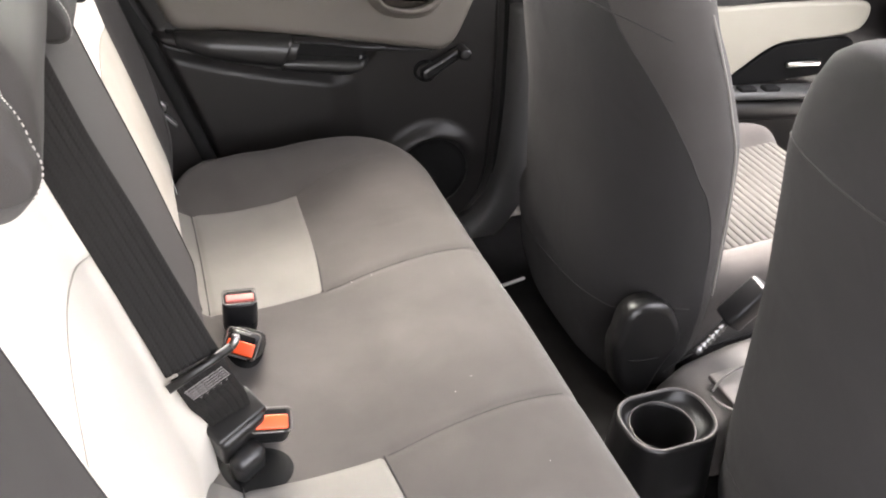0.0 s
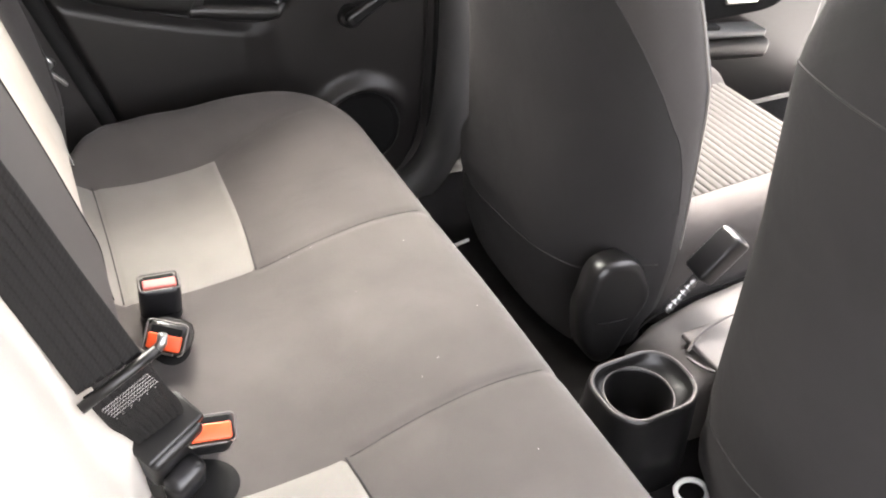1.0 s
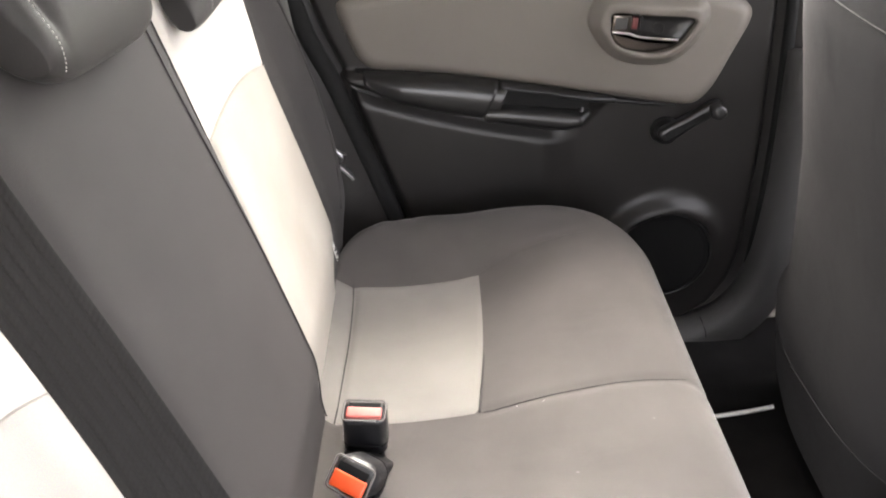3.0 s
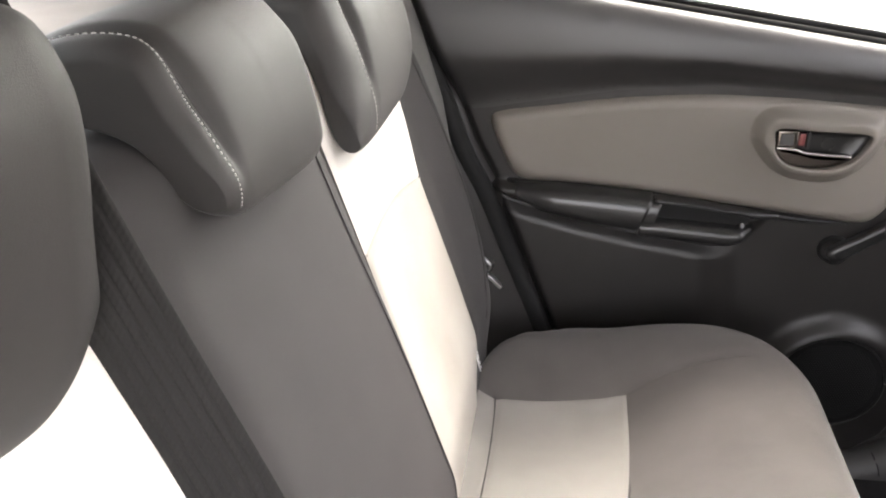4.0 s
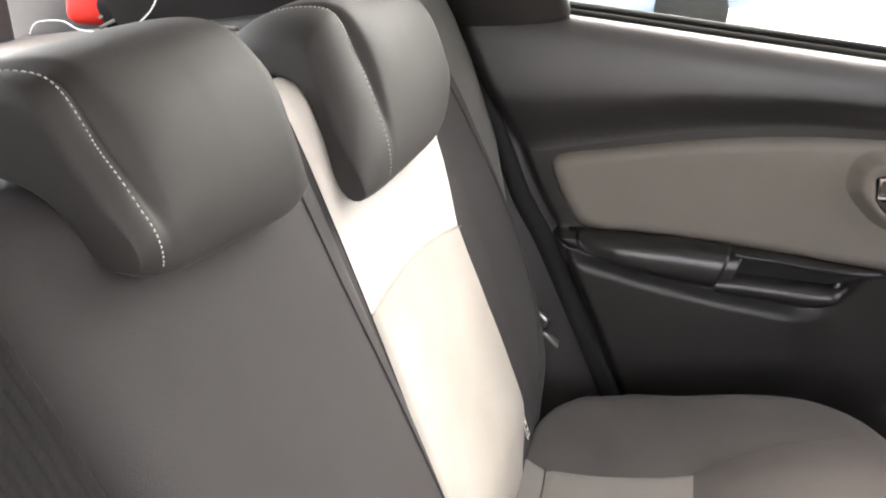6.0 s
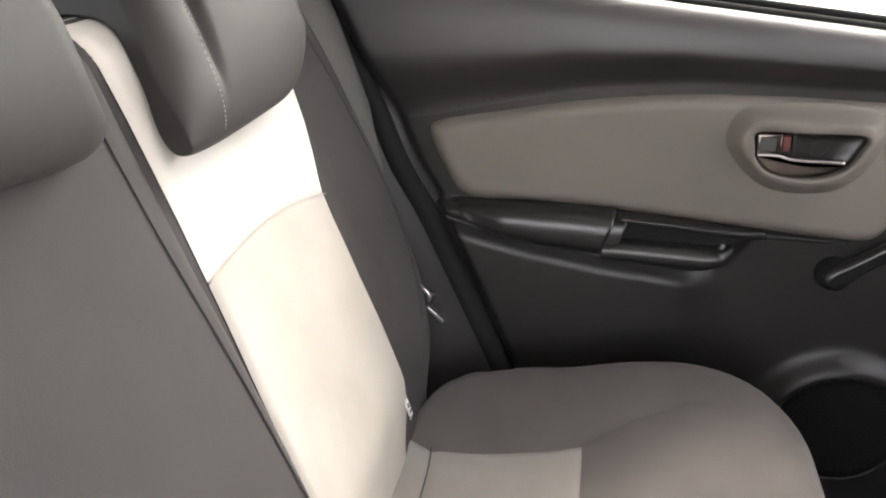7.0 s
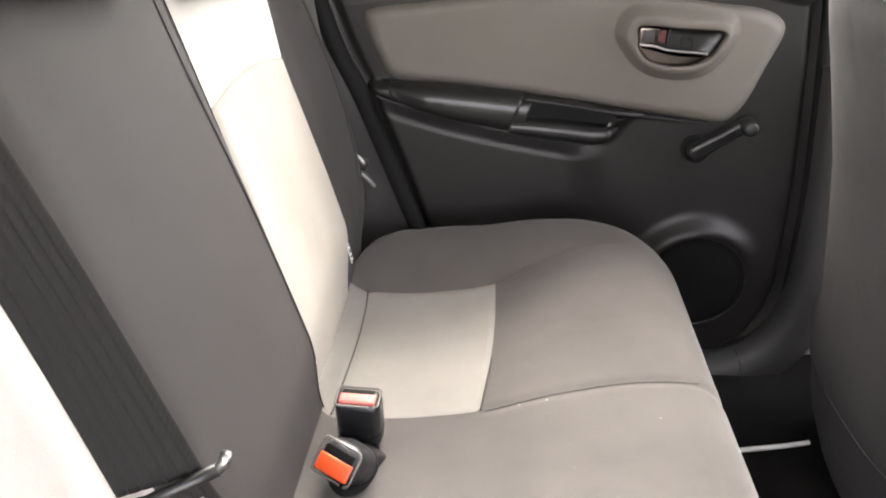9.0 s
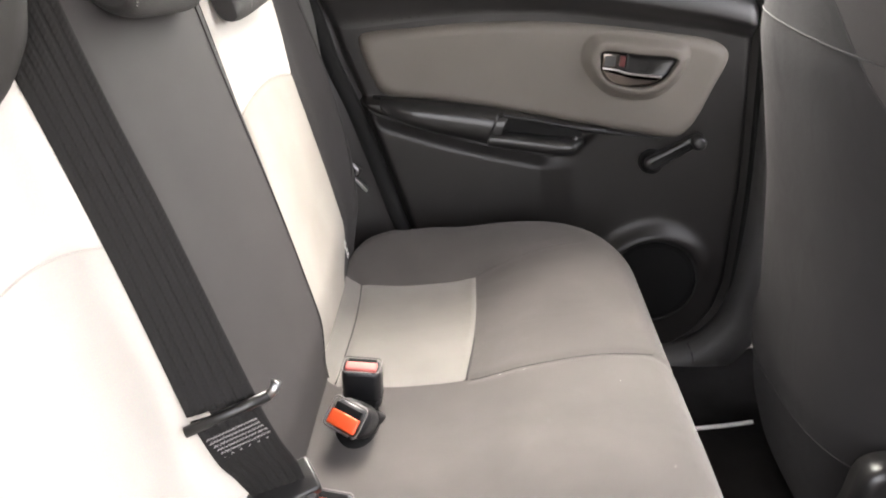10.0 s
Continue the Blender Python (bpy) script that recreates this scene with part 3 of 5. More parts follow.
belt = thing("seat_belt", "black centre rear seat belt hanging with its tongue", "seat belt")
strap("webbing", [(-0.150, -0.196, 1.20), (-0.112, -0.184, 1.06), (-0.0967, -0.1816, 1.0), (-0.0759, -0.1796, 0.92), (-0.0549, -0.1773, 0.84), (-0.0373, -0.1724, 0.76), (-0.0176, -0.1736, 0.68), (0.006, -0.1780, 0.582)],
      [(-0.088, -0.196, 1.20), (-0.049, -0.181, 1.06), (-0.0395, -0.1756, 1.0), (-0.0265, -0.1663, 0.92), (-0.0100, -0.1590, 0.84), (0.0127, -0.1580, 0.76), (0.0340, -0.1575, 0.68), (0.0600, -0.1600, 0.588)], 0.0016, WEBBING, belt, "ribbed black webbing")
strap("lower_webbing", [(0.010, -0.1820, 0.580), (0.021, -0.172, 0.530), (0.030, -0.160, 0.500), (0.040, -0.148, 0.465)],
      [(0.062, -0.1640, 0.586), (0.072, -0.154, 0.540), (0.080, -0.142, 0.506), (0.084, -0.132, 0.472)], 0.0016, WEBBING, belt, "ribbed black webbing")
v, f = tube([(0.006, -0.1865, 0.5735), (0.040, -0.1745, 0.583), (0.072, -0.1645, 0.593)], 0.0048, 10)
mesh_part("tongue", v, f, SOFT_BLACK, belt, "black moulded belt tongue bar")
v, f = tube([(0.070, -0.1650, 0.592), (0.076, -0.1630, 0.597), (0.078, -0.161, 0.604)], 0.0042, 8)
mesh_part("tongue_tip", v, f, METAL, belt, "steel tongue end")
for k in range(6):
    p0, p1 = Vector((0.0205 + 0.0016 * k, -0.1810 + 0.0024 * k, 0.5620 - 0.0052 * k)), Vector((0.0600 + 0.0016 * k, -0.1672 + 0.0024 * k, 0.5735 - 0.0052 * k))
    pts = [tuple(p0.lerp(p1, s / 32) + Vector((0, -0.0020, 0.0010 * (1 if s % 2 else -1)))) for s in range(33)]
    v, f = tube(pts, 0.00038, 4)
    mesh_part("stitching", v, f, THREAD_GREY, belt, "zigzag of pale stitches")
anchor = thing("belt_anchor_buckle", "black plastic release anchor of the centre belt", "belt buckle")
box_part("buckle_body", (0.060, 0.034, 0.056), 0.007, pose(0.064, -0.140, 0.446, 18, -10, 28), SOFT_BLACK, anchor)
box_part("buckle_collar", (0.066, 0.038, 0.012), 0.004, pose(0.062, -0.141, 0.472, 18, -10, 28), SOFT_BLACK, anchor)
box_part("buckle_stalk", (0.040, 0.026, 0.060), 0.010, pose(0.070, -0.153, 0.408, 22, -12, 28), BUCKLE_BLACK, anchor)


def buckle(label, place_m, button, wide=0.048, tall=0.062, deep=0.030, round_r=0.009, press=(0.78, 0.60, -0.09)):
    """A seat belt buckle: body, pale rim, coloured press button with its slot, joint line and stalk."""
    ob = thing("seat_belt_buckle", label, "belt buckle", "rear belt buckles")
    body = box_part("buckle_body", (wide, deep, tall), round_r, place_m, BUCKLE_BLACK, ob, seg=5)
    top = tall / 2
    ring = rr_loop(-wide * press[0] / 2 - 0.0035, wide * press[0] / 2 + 0.0035, deep * press[2] - deep * press[1] / 2 - 0.003, deep * 0.42, (0.005, 0.005, 0.005, 0.005), 0.0, 4, 4, 5)
    v, f = tube(curve_points([(a, b, top + 0.0006) for a, b in ring], 70, True), 0.0013, 6)
    mesh_part("rim", moved(v, place_m), f, CONSOLE_GREY, ob, "worn grey rim")
    box_part("press_button", (wide * press[0], deep * press[1], 0.006), 0.0024, place_m @ pose(0, deep * press[2], top + 0.0008), button, ob, "orange red press button")
    box_part("slot", (wide * press[0] * 0.9, deep * 0.22, 0.004), 0.0008, place_m @ pose(0, deep * (press[2] + press[1] / 2) + deep * 0.10, top + 0.0004), RUBBER, ob, "dark slot")
    ring = rr_loop(-wide / 2, wide / 2, -deep / 2, deep / 2, (round_r,) * 4, 0.0, 4, 4, 6)
    v, f = tube(curve_points([(a, b, -tall * 0.22) for a, b in ring], 80, True), 0.0006, 5)
    mesh_part("joint", moved(v, place_m), f, RUBBER, body)
    box_part("stalk", (wide * 0.7, deep * 0.6, 0.09), 0.006, place_m @ pose(0, 0.004, -tall / 2 - 0.035), BUCKLE_BLACK, ob)
    return ob


buckle("black rear buckle with faded red button beside the grey insert", pose(0.100, 0.126, 0.398, 8, 4, -3), PINK_RED, press=(0.80, 0.46, -0.17))
buckle("black rear buckle with orange button, tilted forward", pose(0.098, 0.062, 0.394, 47, 12, -28), ORANGE, 0.048, 0.058, 0.040, 0.0165, (0.78, 0.46, -0.16))
buckle("black rear buckle with orange button beside the belt anchor", pose(0.100, -0.128, 0.430, 30, 8, -6), ORANGE, press=(0.80, 0.55, -0.12))
# Black discs on the cushion surface paint the shade inside the buckle openings.
for px, py, ra, rb in ((0.096, 0.088, 0.028, 0.054), (0.080, -0.138, 0.044, 0.036)):
    disc = lathe([(0.0, 0.002), (0.7, 0.0018), (0.95, 0.0005), (1.0, -0.006)], 32)
    mesh_part("pocket_shade", [(px + ra * x, py + rb * y, float(cushion_height(px + ra * x, py + rb * y)) + z) for x, y, z in disc[0]], disc[1], RUBBER, base_pad, "black disc painting the shaded opening round the buckles")


# ---- rear door ----
DOOR_Y = 0.70
REAR_Z, REAR_X = (0.07, 0.357, 0.592, 0.664, 0.763, 0.95), (0.205, 0.122, 0.051, 0.022, -0.006, -0.077)
FRONT_Z, FRONT_X = (0.07, 0.085, 0.118, 0.165, 0.22, 0.41, 0.58, 0.69, 0.95), (0.605, 0.640, 0.682, 0.710, 0.724, 0.731, 0.726, 0.721, 0.690)


def sill_z(x):
    return 0.922 - 0.243 * np.asarray(x, float)


def trim_top(x):
    return np.interp(x, (0.05, 0.15, 0.25, 0.38, 0.55, 0.64, 0.70), (0.710, 0.719, 0.726, 0.724, 0.701, 0.687, 0.672))


def door_in(x, z):
    """How far the door card stands into the cabin."""
    x, z = np.asarray(x, float), np.asarray(z, float)
    d = np.full(np.broadcast(x, z).shape, 0.012)
    top = trim_top(x) + 0.014
    rise = np.clip((z - top) / (sill_z(x) - top), 0, 1)
    shoulder = 0.052 * np.clip(1 - (np.clip(rise - 0.12, 0, 1) / 0.88) ** 2.6, 0, 1) ** 0.85 + 0.004
    d = np.where(z > top, 0.012 + (shoulder - 0.012) * smoothstep(0, 0.30, rise), d)
    lip = np.interp(x, (0.0, 0.062, 0.085, 0.171, 0.265, 0.382, 0.5), (0.605, 0.585, 0.575, 0.5445, 0.518, 0.491, 0.479))
    plate = smoothstep(-0.003, 0.006, z - lip) * (1 - smoothstep(0.0, 0.05, x - 0.385 - 0.9 * np.clip(z - 0.49, 0, 0.1))) * (1 - smoothstep(-0.014, -0.006, z - np.interp(x, (0.0, 0.09, 0.290, 0.458, 0.589), (0.618, 0.607, 0.575, 0.540, 0.515))))
    d = d + 0.022 * plate
    low = smoothstep(-0.002, -0.03, z - lip) * (1 - smoothstep(0.355, 0.430, x))
    d = d + 0.017 * low
    r = np.hypot(x - 0.575, z - 0.232)
    d = d + 0.021 * np.exp(-(np.clip(np.abs(r - 0.0915) - 0.004, 0, 1) / 0.017) ** 2) * np.clip(0.45 + 0.75 * (z - 0.234) / 0.1 - 0.30 * (x - 0.575) / 0.1, 0.05, 1.15)
    d = np.where(r < 0.088, 0.018 + 0.0 * d, d)
    edge = np.minimum(np.interp(z, FRONT_Z, FRONT_X) - x, x - np.interp(z, REAR_Z, REAR_X))
    d = d - 0.020 * np.clip(1 - edge / 0.018, 0, 1) ** 2
    return d


door = thing("rear_door", "black rear door card with greige insert, window winder and speaker", "car door")
nu, nv = 170, 190
uu, vv = np.meshgrid(np.linspace(0, 1, nu + 1), np.linspace(0, 1, nv + 1))
zz = 0.07 + vv * 0.72
for _ in range(3):
    xx = np.interp(zz, REAR_Z, REAR_X) * (1 - uu) + np.interp(zz, FRONT_Z, FRONT_X) * uu
    zz = 0.07 + vv * (sill_z(xx) - 0.07)
yy = DOOR_Y - door_in(xx, zz)
dv = np.stack([xx, yy, zz], -1).reshape(-1, 3)
df = [(j * (nu + 1) + i, j * (nu + 1) + i + 1, (j + 1) * (nu + 1) + i + 1, (j + 1) * (nu + 1) + i) for j in range(nv) for i in range(nu)]
above = (zz > trim_top(xx) + 0.0135).reshape(-1)
low_faces = [q for q in df if not all(above[k] for k in q)]
used = sorted({k for q in low_faces for k in q})
index = {k: n for n, k in enumerate(used)}
mesh_part("door_card", dv[used], [tuple(index[k] for k in q) for q in low_faces], BLACK_PLASTIC, door, "black grained plastic door card")
shoulder_rows = []
for i in range(101):
    s = i / 100
    row = []
    for k in range(45):
        x = -0.06 + s * 0.775
        for _ in range(3):
            low, high = float(trim_top(x)) + 0.010, float(sill_z(x)) + 0.001
            tall = high - low
            if k < 20:
                g = k / 19
                z = low + 0.46 * tall * g
                d = 0.012 + 0.026 * float(smoothstep(0.0, 1.0, g))
            else:
                g = (k - 19) / 25 * math.pi / 2
                z = low + tall * (0.46 + 0.54 * math.sin(g))
                d = 0.038 * math.cos(g) ** 0.8
            x0, x1 = float(np.interp(z, REAR_Z, REAR_X)), float(np.interp(z, FRONT_Z, FRONT_X))
            x = x0 + (x1 - x0) * s
        edge = min(s, 1 - s) * (x1 - x0)
        row.append((x, DOOR_Y - d + 0.020 * max(0, 1 - edge / 0.018) ** 2, z))
    shoulder_rows.append(row)
v, f = skin(shoulder_rows, False, False, False)
mesh_part("door_shoulder", v, f, SHOULDER, door, "dark soft-touch shoulder below the window")
on_door = lambda base: (lambda a, b, h: (a, base - h, b))
TRIM_LINE = [(0.053, 0.703), (0.072, 0.7155), (0.147, 0.720), (0.250, 0.7255), (0.371, 0.723), (0.486, 0.711), (0.584, 0.696), (0.640, 0.686), (0.669, 0.671), (0.677, 0.648), (0.656, 0.598), (0.634, 0.548), (0.613, 0.5205), (0.589, 0.5135),
             (0.523, 0.526), (0.407, 0.5495), (0.290, 0.5735), (0.172, 0.594), (0.092, 0.606), (0.066, 0.652)]
poly_pad("door_insert", TRIM_LINE, on_door(0.695), 0.019, 0.0175, TRIM_GREIGE, door, "greige padded vinyl insert", n=200)
ring_line = [(0.432, 0.664), (0.452, 0.697), (0.520, 0.692), (0.588, 0.681), (0.604, 0.662), (0.596, 0.632), (0.570, 0.603), (0.537, 0.592), (0.481, 0.601), (0.448, 0.630)]
cup_line = [(0.459, 0.655), (0.463, 0.675), (0.520, 0.668), (0.582, 0.660), (0.578, 0.640), (0.560, 0.620), (0.524, 0.611), (0.478, 0.622), (0.461, 0.640)]
HANDLE_X, HANDLE_Z = 0.520, 0.644


def polar(outline, n=140):
    """Radii of a closed outline round the handle's middle, at even angles."""
    p = curve_points(outline, 400, True) - np.array((HANDLE_X, HANDLE_Z))
    a, r = np.arctan2(p[:, 1], p[:, 0]), np.hypot(p[:, 0], p[:, 1])
    order = np.argsort(a)
    return np.interp(np.linspace(-math.pi, math.pi, n, endpoint=False), a[order], r[order], period=2 * math.pi)


outer_r, cup_r = polar(ring_line), polar(cup_line)
turn = np.linspace(-math.pi, math.pi, 140, endpoint=False)
handle_ring = lambda r, depth: [(HANDLE_X + q * math.cos(a), depth, HANDLE_Z + q * math.sin(a)) for q, a in zip(r, turn)]
rows = []
for k in range(13):
    s = k / 12
    rows.append(handle_ring(outer_r + 0.010 - 0.026 * s * np.minimum(1, (outer_r - cup_r + 0.006) / 0.026), 0.6775 - 0.021 * (s * s * (3 - 2 * s))))
rows += [handle_ring(cup_r + 0.003, 0.6562), handle_ring(cup_r + 0.001, 0.6572), handle_ring(cup_r, 0.6600), handle_ring(cup_r - 0.0006, 0.6665)]
v, f = skin(rows, False, False)
mesh_part("handle_bezel", v, f, TRIM_GREIGE, door, "raised greige bezel")
v, f = skin([handle_ring(cup_r - 0.0004, 0.6660), handle_ring(cup_r - 0.002, 0.670), handle_ring(cup_r * 0.90, 0.6725), handle_ring(cup_r * 0.5, 0.6728)], False, True)
mesh_part("handle_recess", v, f, SOFT_BLACK, door, "black handle recess")
lever = [(0.4605, 0.649), (0.463, 0.634), (0.477, 0.620), (0.505, 0.6125), (0.535, 0.6145), (0.554, 0.621), (0.562, 0.629), (0.545, 0.6315), (0.515, 0.6345), (0.498, 0.640), (0.484, 0.645)]
# Chrome lever, its dim cabin reflection put into a darker base colour.
poly_pad("handle_lever", lever, on_door(0.671), 0.012, 0.005, DARK_CHROME, door, "chrome door release lever", n=90)
# Bright tube standing in for the sky glint along the lever's upper edge.
tube_part("lever_highlight", [(0.4615, 0.6592, 0.6475), (0.484, 0.6585, 0.6442), (0.500, 0.6582, 0.6385), (0.530, 0.6582, 0.6335), (0.560, 0.659, 0.6295)], 0.0022, CHROME, door, "bright chrome strip added as the highlight on the lever's edge")
knob_part = box_part("lock_knob", (0.030, 0.010, 0.026), 0.003, pose(0.475, 0.666, 0.659, 0, 5, 0), DARK_CHROME, door, "smoked grey lock knob")
box_part("knob_face", (0.018, 0.003, 0.017), 0.001, pose(0.474, 0.6608, 0.6592, 0, 5, 0), PILLAR_GREY, knob_part)
box_part("lock_mark", (0.009, 0.006, 0.018), 0.001, pose(0.4955, 0.666, 0.657, 0, 5, 0), DARK_RED, door, "small dark red lock mark")
box_part("lock_rib", (0.004, 0.010, 0.024), 0.001, pose(0.5035, 0.667, 0.655, 0, 5, 0), SOFT_BLACK, door)
v, f = tube(curve_points([(0.532 + 0.009 * math.cos(a), 0.6722, 0.645 + 0.009 * math.sin(a)) for a in np.linspace(0, 2 * math.pi, 16)], 40), 0.0008, 5)
mesh_part("screw_cap", v, f, BLACK_PLASTIC, door)
def bulge(name, x0, x1, top, bottom, base, reach, shear, mat, label, n=40, m=18, power=2.6):
    """A rounded ridge along the door between two edge lines; its ends are cut aslant."""
    rows = []
    for i in range(n + 1):
        u = i / n
        row = []
        for j in range(m + 1):
            v = j / m
            x = x0 + (x1 - x0) * u - shear * v * u
            zt, zb = float(top(x)), float(bottom(x))
            h = (1 - abs(2 * v - 1) ** power) ** (1 / power)
            row.append((x, base - reach(u) * h, zt + (zb - zt) * v))
        row += [(row[-1][0], base + 0.004, row[-1][2]), (row[0][0], base + 0.004, row[0][2])]
        rows.append(row)
    v, f = skin(rows)
    ob = mesh_part(name, v, f, mat, door, label)
    for poly in ob.data.polygons:
        if len(poly.vertices) > 4:
            poly.use_smooth = False
    return ob


insert_low = lambda x: np.interp(x, (0.08, 0.172, 0.290, 0.407, 0.523, 0.60), (0.6075, 0.594, 0.5735, 0.5495, 0.526, 0.512))
bulge("insert_ledge", 0.072, 0.575, lambda x: insert_low(x) - 0.001, lambda x: insert_low(x) - 0.011 + 0.006 * max(0.0, (x - 0.45) / 0.12), 0.684, lambda u: 0.007 * min(1, u * 12, (1 - u) * 5) + 0.0006, 0.0, SOFT_BLACK, "narrow black ledge below the insert", n=60, m=10)
pod_top = lambda x: np.interp(x, (0.07, 0.09, 0.14, 0.22, 0.30), (0.605, 0.606, 0.6025, 0.5925, 0.579))
pod_low = lambda x: np.interp(x, (0.07, 0.088, 0.10, 0.13, 0.19, 0.262, 0.30), (0.600, 0.586, 0.575, 0.560, 0.540, 0.524, 0.516))
bulge("armrest", 0.086, 0.291, pod_top, pod_low, 0.670, lambda u: 0.012 + 0.022 * min(1, u * 3.5) ** 0.6, 0.028, SOFT_BLACK, "satin black armrest pad")
bulge("pull_lip", 0.268, 0.436, lambda x: np.interp(x, (0.26, 0.30, 0.36, 0.42, 0.44), (0.547, 0.544, 0.535, 0.525, 0.522)), lambda x: np.interp(x, (0.26, 0.33, 0.395, 0.42, 0.44), (0.520, 0.506, 0.495, 0.502, 0.516)),
      0.670, lambda u: 0.030 * min(1, (1 - u) * 7 + 0.25), 0.0, SOFT_BLACK, "black door pull lip")
bulge("pull_ridge", 0.294, 0.475, lambda x: np.interp(x, (0.28, 0.36, 0.44, 0.53), (0.580, 0.565, 0.546, 0.524)), lambda x: np.interp(x, (0.28, 0.36, 0.44, 0.53), (0.572, 0.557, 0.535, 0.518)), 0.672, lambda u: 0.019 * (1 - u ** 4) + 0.0005, 0.0, SOFT_BLACK, "black door pull ridge", m=10)
tube_part("pull_end", [(0.380, 0.651, 0.5055), (0.398, 0.652, 0.506), (0.409, 0.655, 0.5115), (0.416, 0.661, 0.5195), (0.421, 0.669, 0.527), (0.424, 0.678, 0.533)], 0.0066, SOFT_BLACK, door, "rounded black end of the door pull", n=30, sides=12)
bulge("pull_post", 0.270, 0.306, lambda x: np.interp(x, (0.26, 0.31), (0.579, 0.574)), lambda x: np.interp(x, (0.26, 0.31), (0.526, 0.518)), 0.670, lambda u: 0.024, 0.022, SOFT_BLACK, "black post beside the armrest", n=12, m=12)
poly_pad("pull_recess", [(0.295, 0.571), (0.36, 0.559), (0.425, 0.545), (0.425, 0.527), (0.36, 0.534), (0.29, 0.541)], on_door(0.6655), 0.003, 0.001, RUBBER, door, "deep pull recess", n=80)
tube_part("trim_line", [(0.064, 0.668, 0.586), (0.085, 0.667, 0.576), (0.171, 0.666, 0.5455), (0.265, 0.665, 0.519), (0.385, 0.666, 0.492)], 0.0022, SOFT_BLACK, door)
tube_part("trim_line", [(0.080, 0.683, 0.6035), (0.172, 0.683, 0.5905), (0.290, 0.683, 0.570), (0.407, 0.683, 0.5455), (0.49, 0.686, 0.529)], 0.0026, BLACK_PLASTIC, door)
winder_base = lathe([(0.0, 0.024), (0.010, 0.024), (0.017, 0.020), (0.020, 0.012), (0.023, 0.0)], 32)
into = Matrix(((1, 0, 0, 0), (0, 0, -1, 0), (0, 1, 0, 0), (0, 0, 0, 1)))
mesh_part("winder_base", moved(winder_base[0], pose(0.560, 0.687, 0.472) @ into), winder_base[1], SOFT_BLACK, door, "black winder hub")
winder_arm = [(-0.013, 0.0), (-0.009, 0.010), (0.0, 0.0125), (0.04, 0.0105), (0.085, 0.010), (0.094, 0.0), (0.085, -0.010), (0.04, -0.0105), (0.0, -0.0125), (-0.009, -0.010)]
ang = math.atan2(0.040, 0.070)
poly_pad("winder_arm", [(0.556 + a * math.cos(ang) - b * math.sin(ang), 0.478 + a * math.sin(ang) + b * math.cos(ang)) for a, b in winder_arm], on_door(0.660), 0.012, 0.006, SOFT_BLACK, door, "black winder arm", n=70)
arm_in = [(-0.002, 0.0), (0.0, 0.006), (0.04, 0.0055), (0.066, 0.005), (0.07, 0.0), (0.066, -0.005), (0.04, -0.0055), (0.0, -0.006)]
poly_pad("winder_groove", [(0.556 + a * math.cos(ang) - b * math.sin(ang), 0.478 + a * math.sin(ang) + b * math.cos(ang)) for a, b in arm_in], on_door(0.6482), 0.0008, 0.0004, RUBBER, door, "recessed groove", n=50)
knob = lathe([(0.0, 0.0205), (0.007, 0.0205), (0.0098, 0.0195), (0.0115, 0.017), (0.0121, 0.013), (0.0115, 0.004), (0.0123, 0.0)], 32)
mesh_part("winder_knob", moved(knob[0], pose(0.556 + 0.083 * math.cos(ang), 0.650, 0.478 + 0.083 * math.sin(ang)) @ into), knob[1], SOFT_BLACK, door, "black winder knob")
grille = lathe([(0.0, 0.003), (0.04, 0.003), (0.080, 0.003), (0.083, 0.0025), (0.083, -0.01)], 64)
mesh_part("speaker_grille", moved(grille[0], pose(0.575, 0.680, 0.232) @ into), grille[1], GRILLE, door, "round black speaker grille")
v, f = tube(curve_points([(0.575 + 0.085 * math.cos(a), 0.6775, 0.232 + 0.085 * math.sin(a)) for a in np.linspace(0, 2 * math.pi, 30)], 90), 0.002, 6)
mesh_part("speaker_ring", v, f, SOFT_BLACK, door, "thin glossy ring")
hole_v, hole_f = [], []
for i in range(-19, 20):
    for j in range(-19, 20):
        a, b = (i + 0.5 * (j % 2)) * 0.0041, j * 0.0037
        if math.hypot(a, b) < 0.074:
            q = len(hole_v)
            hole_v += [(0.575 + a + 0.0011 * math.cos(k * math.pi / 3), 0.6769, 0.232 + b + 0.0011 * math.sin(k * math.pi / 3)) for k in range(6)]
            hole_f.append(tuple(range(q, q + 6)))
holes = mesh_part("grille_holes", hole_v, hole_f, SOFT_BLACK, door, smooth=False)
tagged(holes, kind="stuff")
glass_v = [(0.085, 0.706, 0.893), (0.74, 0.706, 0.750), (0.70, 0.60, 1.17), (0.02, 0.60, 1.17)]
pane = mesh_part("window_pane", glass_v + [(x, y + 0.004, z) for x, y, z in glass_v], [(0, 1, 2, 3), (7, 6, 5, 4), (0, 4, 5, 1), (1, 5, 6, 2), (2, 6, 7, 3), (3, 7, 4, 0)], GLASS, door, "clear side window", smooth=False)
pane.visible_shadow = False
tube_part("window_seal", [(0.06, 0.699, 0.909), (0.30, 0.699, 0.851), (0.74, 0.699, 0.744)], 0.006, RUBBER, door, "black rubber window seal", n=30)
tube_part("window_seal", [(0.06, 0.707, 0.918), (0.30, 0.707, 0.860), (0.74, 0.707, 0.753)], 0.005, RUBBER, door, "black rubber window seal", n=30)
box_part("window_corner", (0.16, 0.03, 0.30), 0.012, pose(0.002, 0.655, 1.031, 14, -6, 0), BLACK_PLASTIC, door, "black window corner trim")

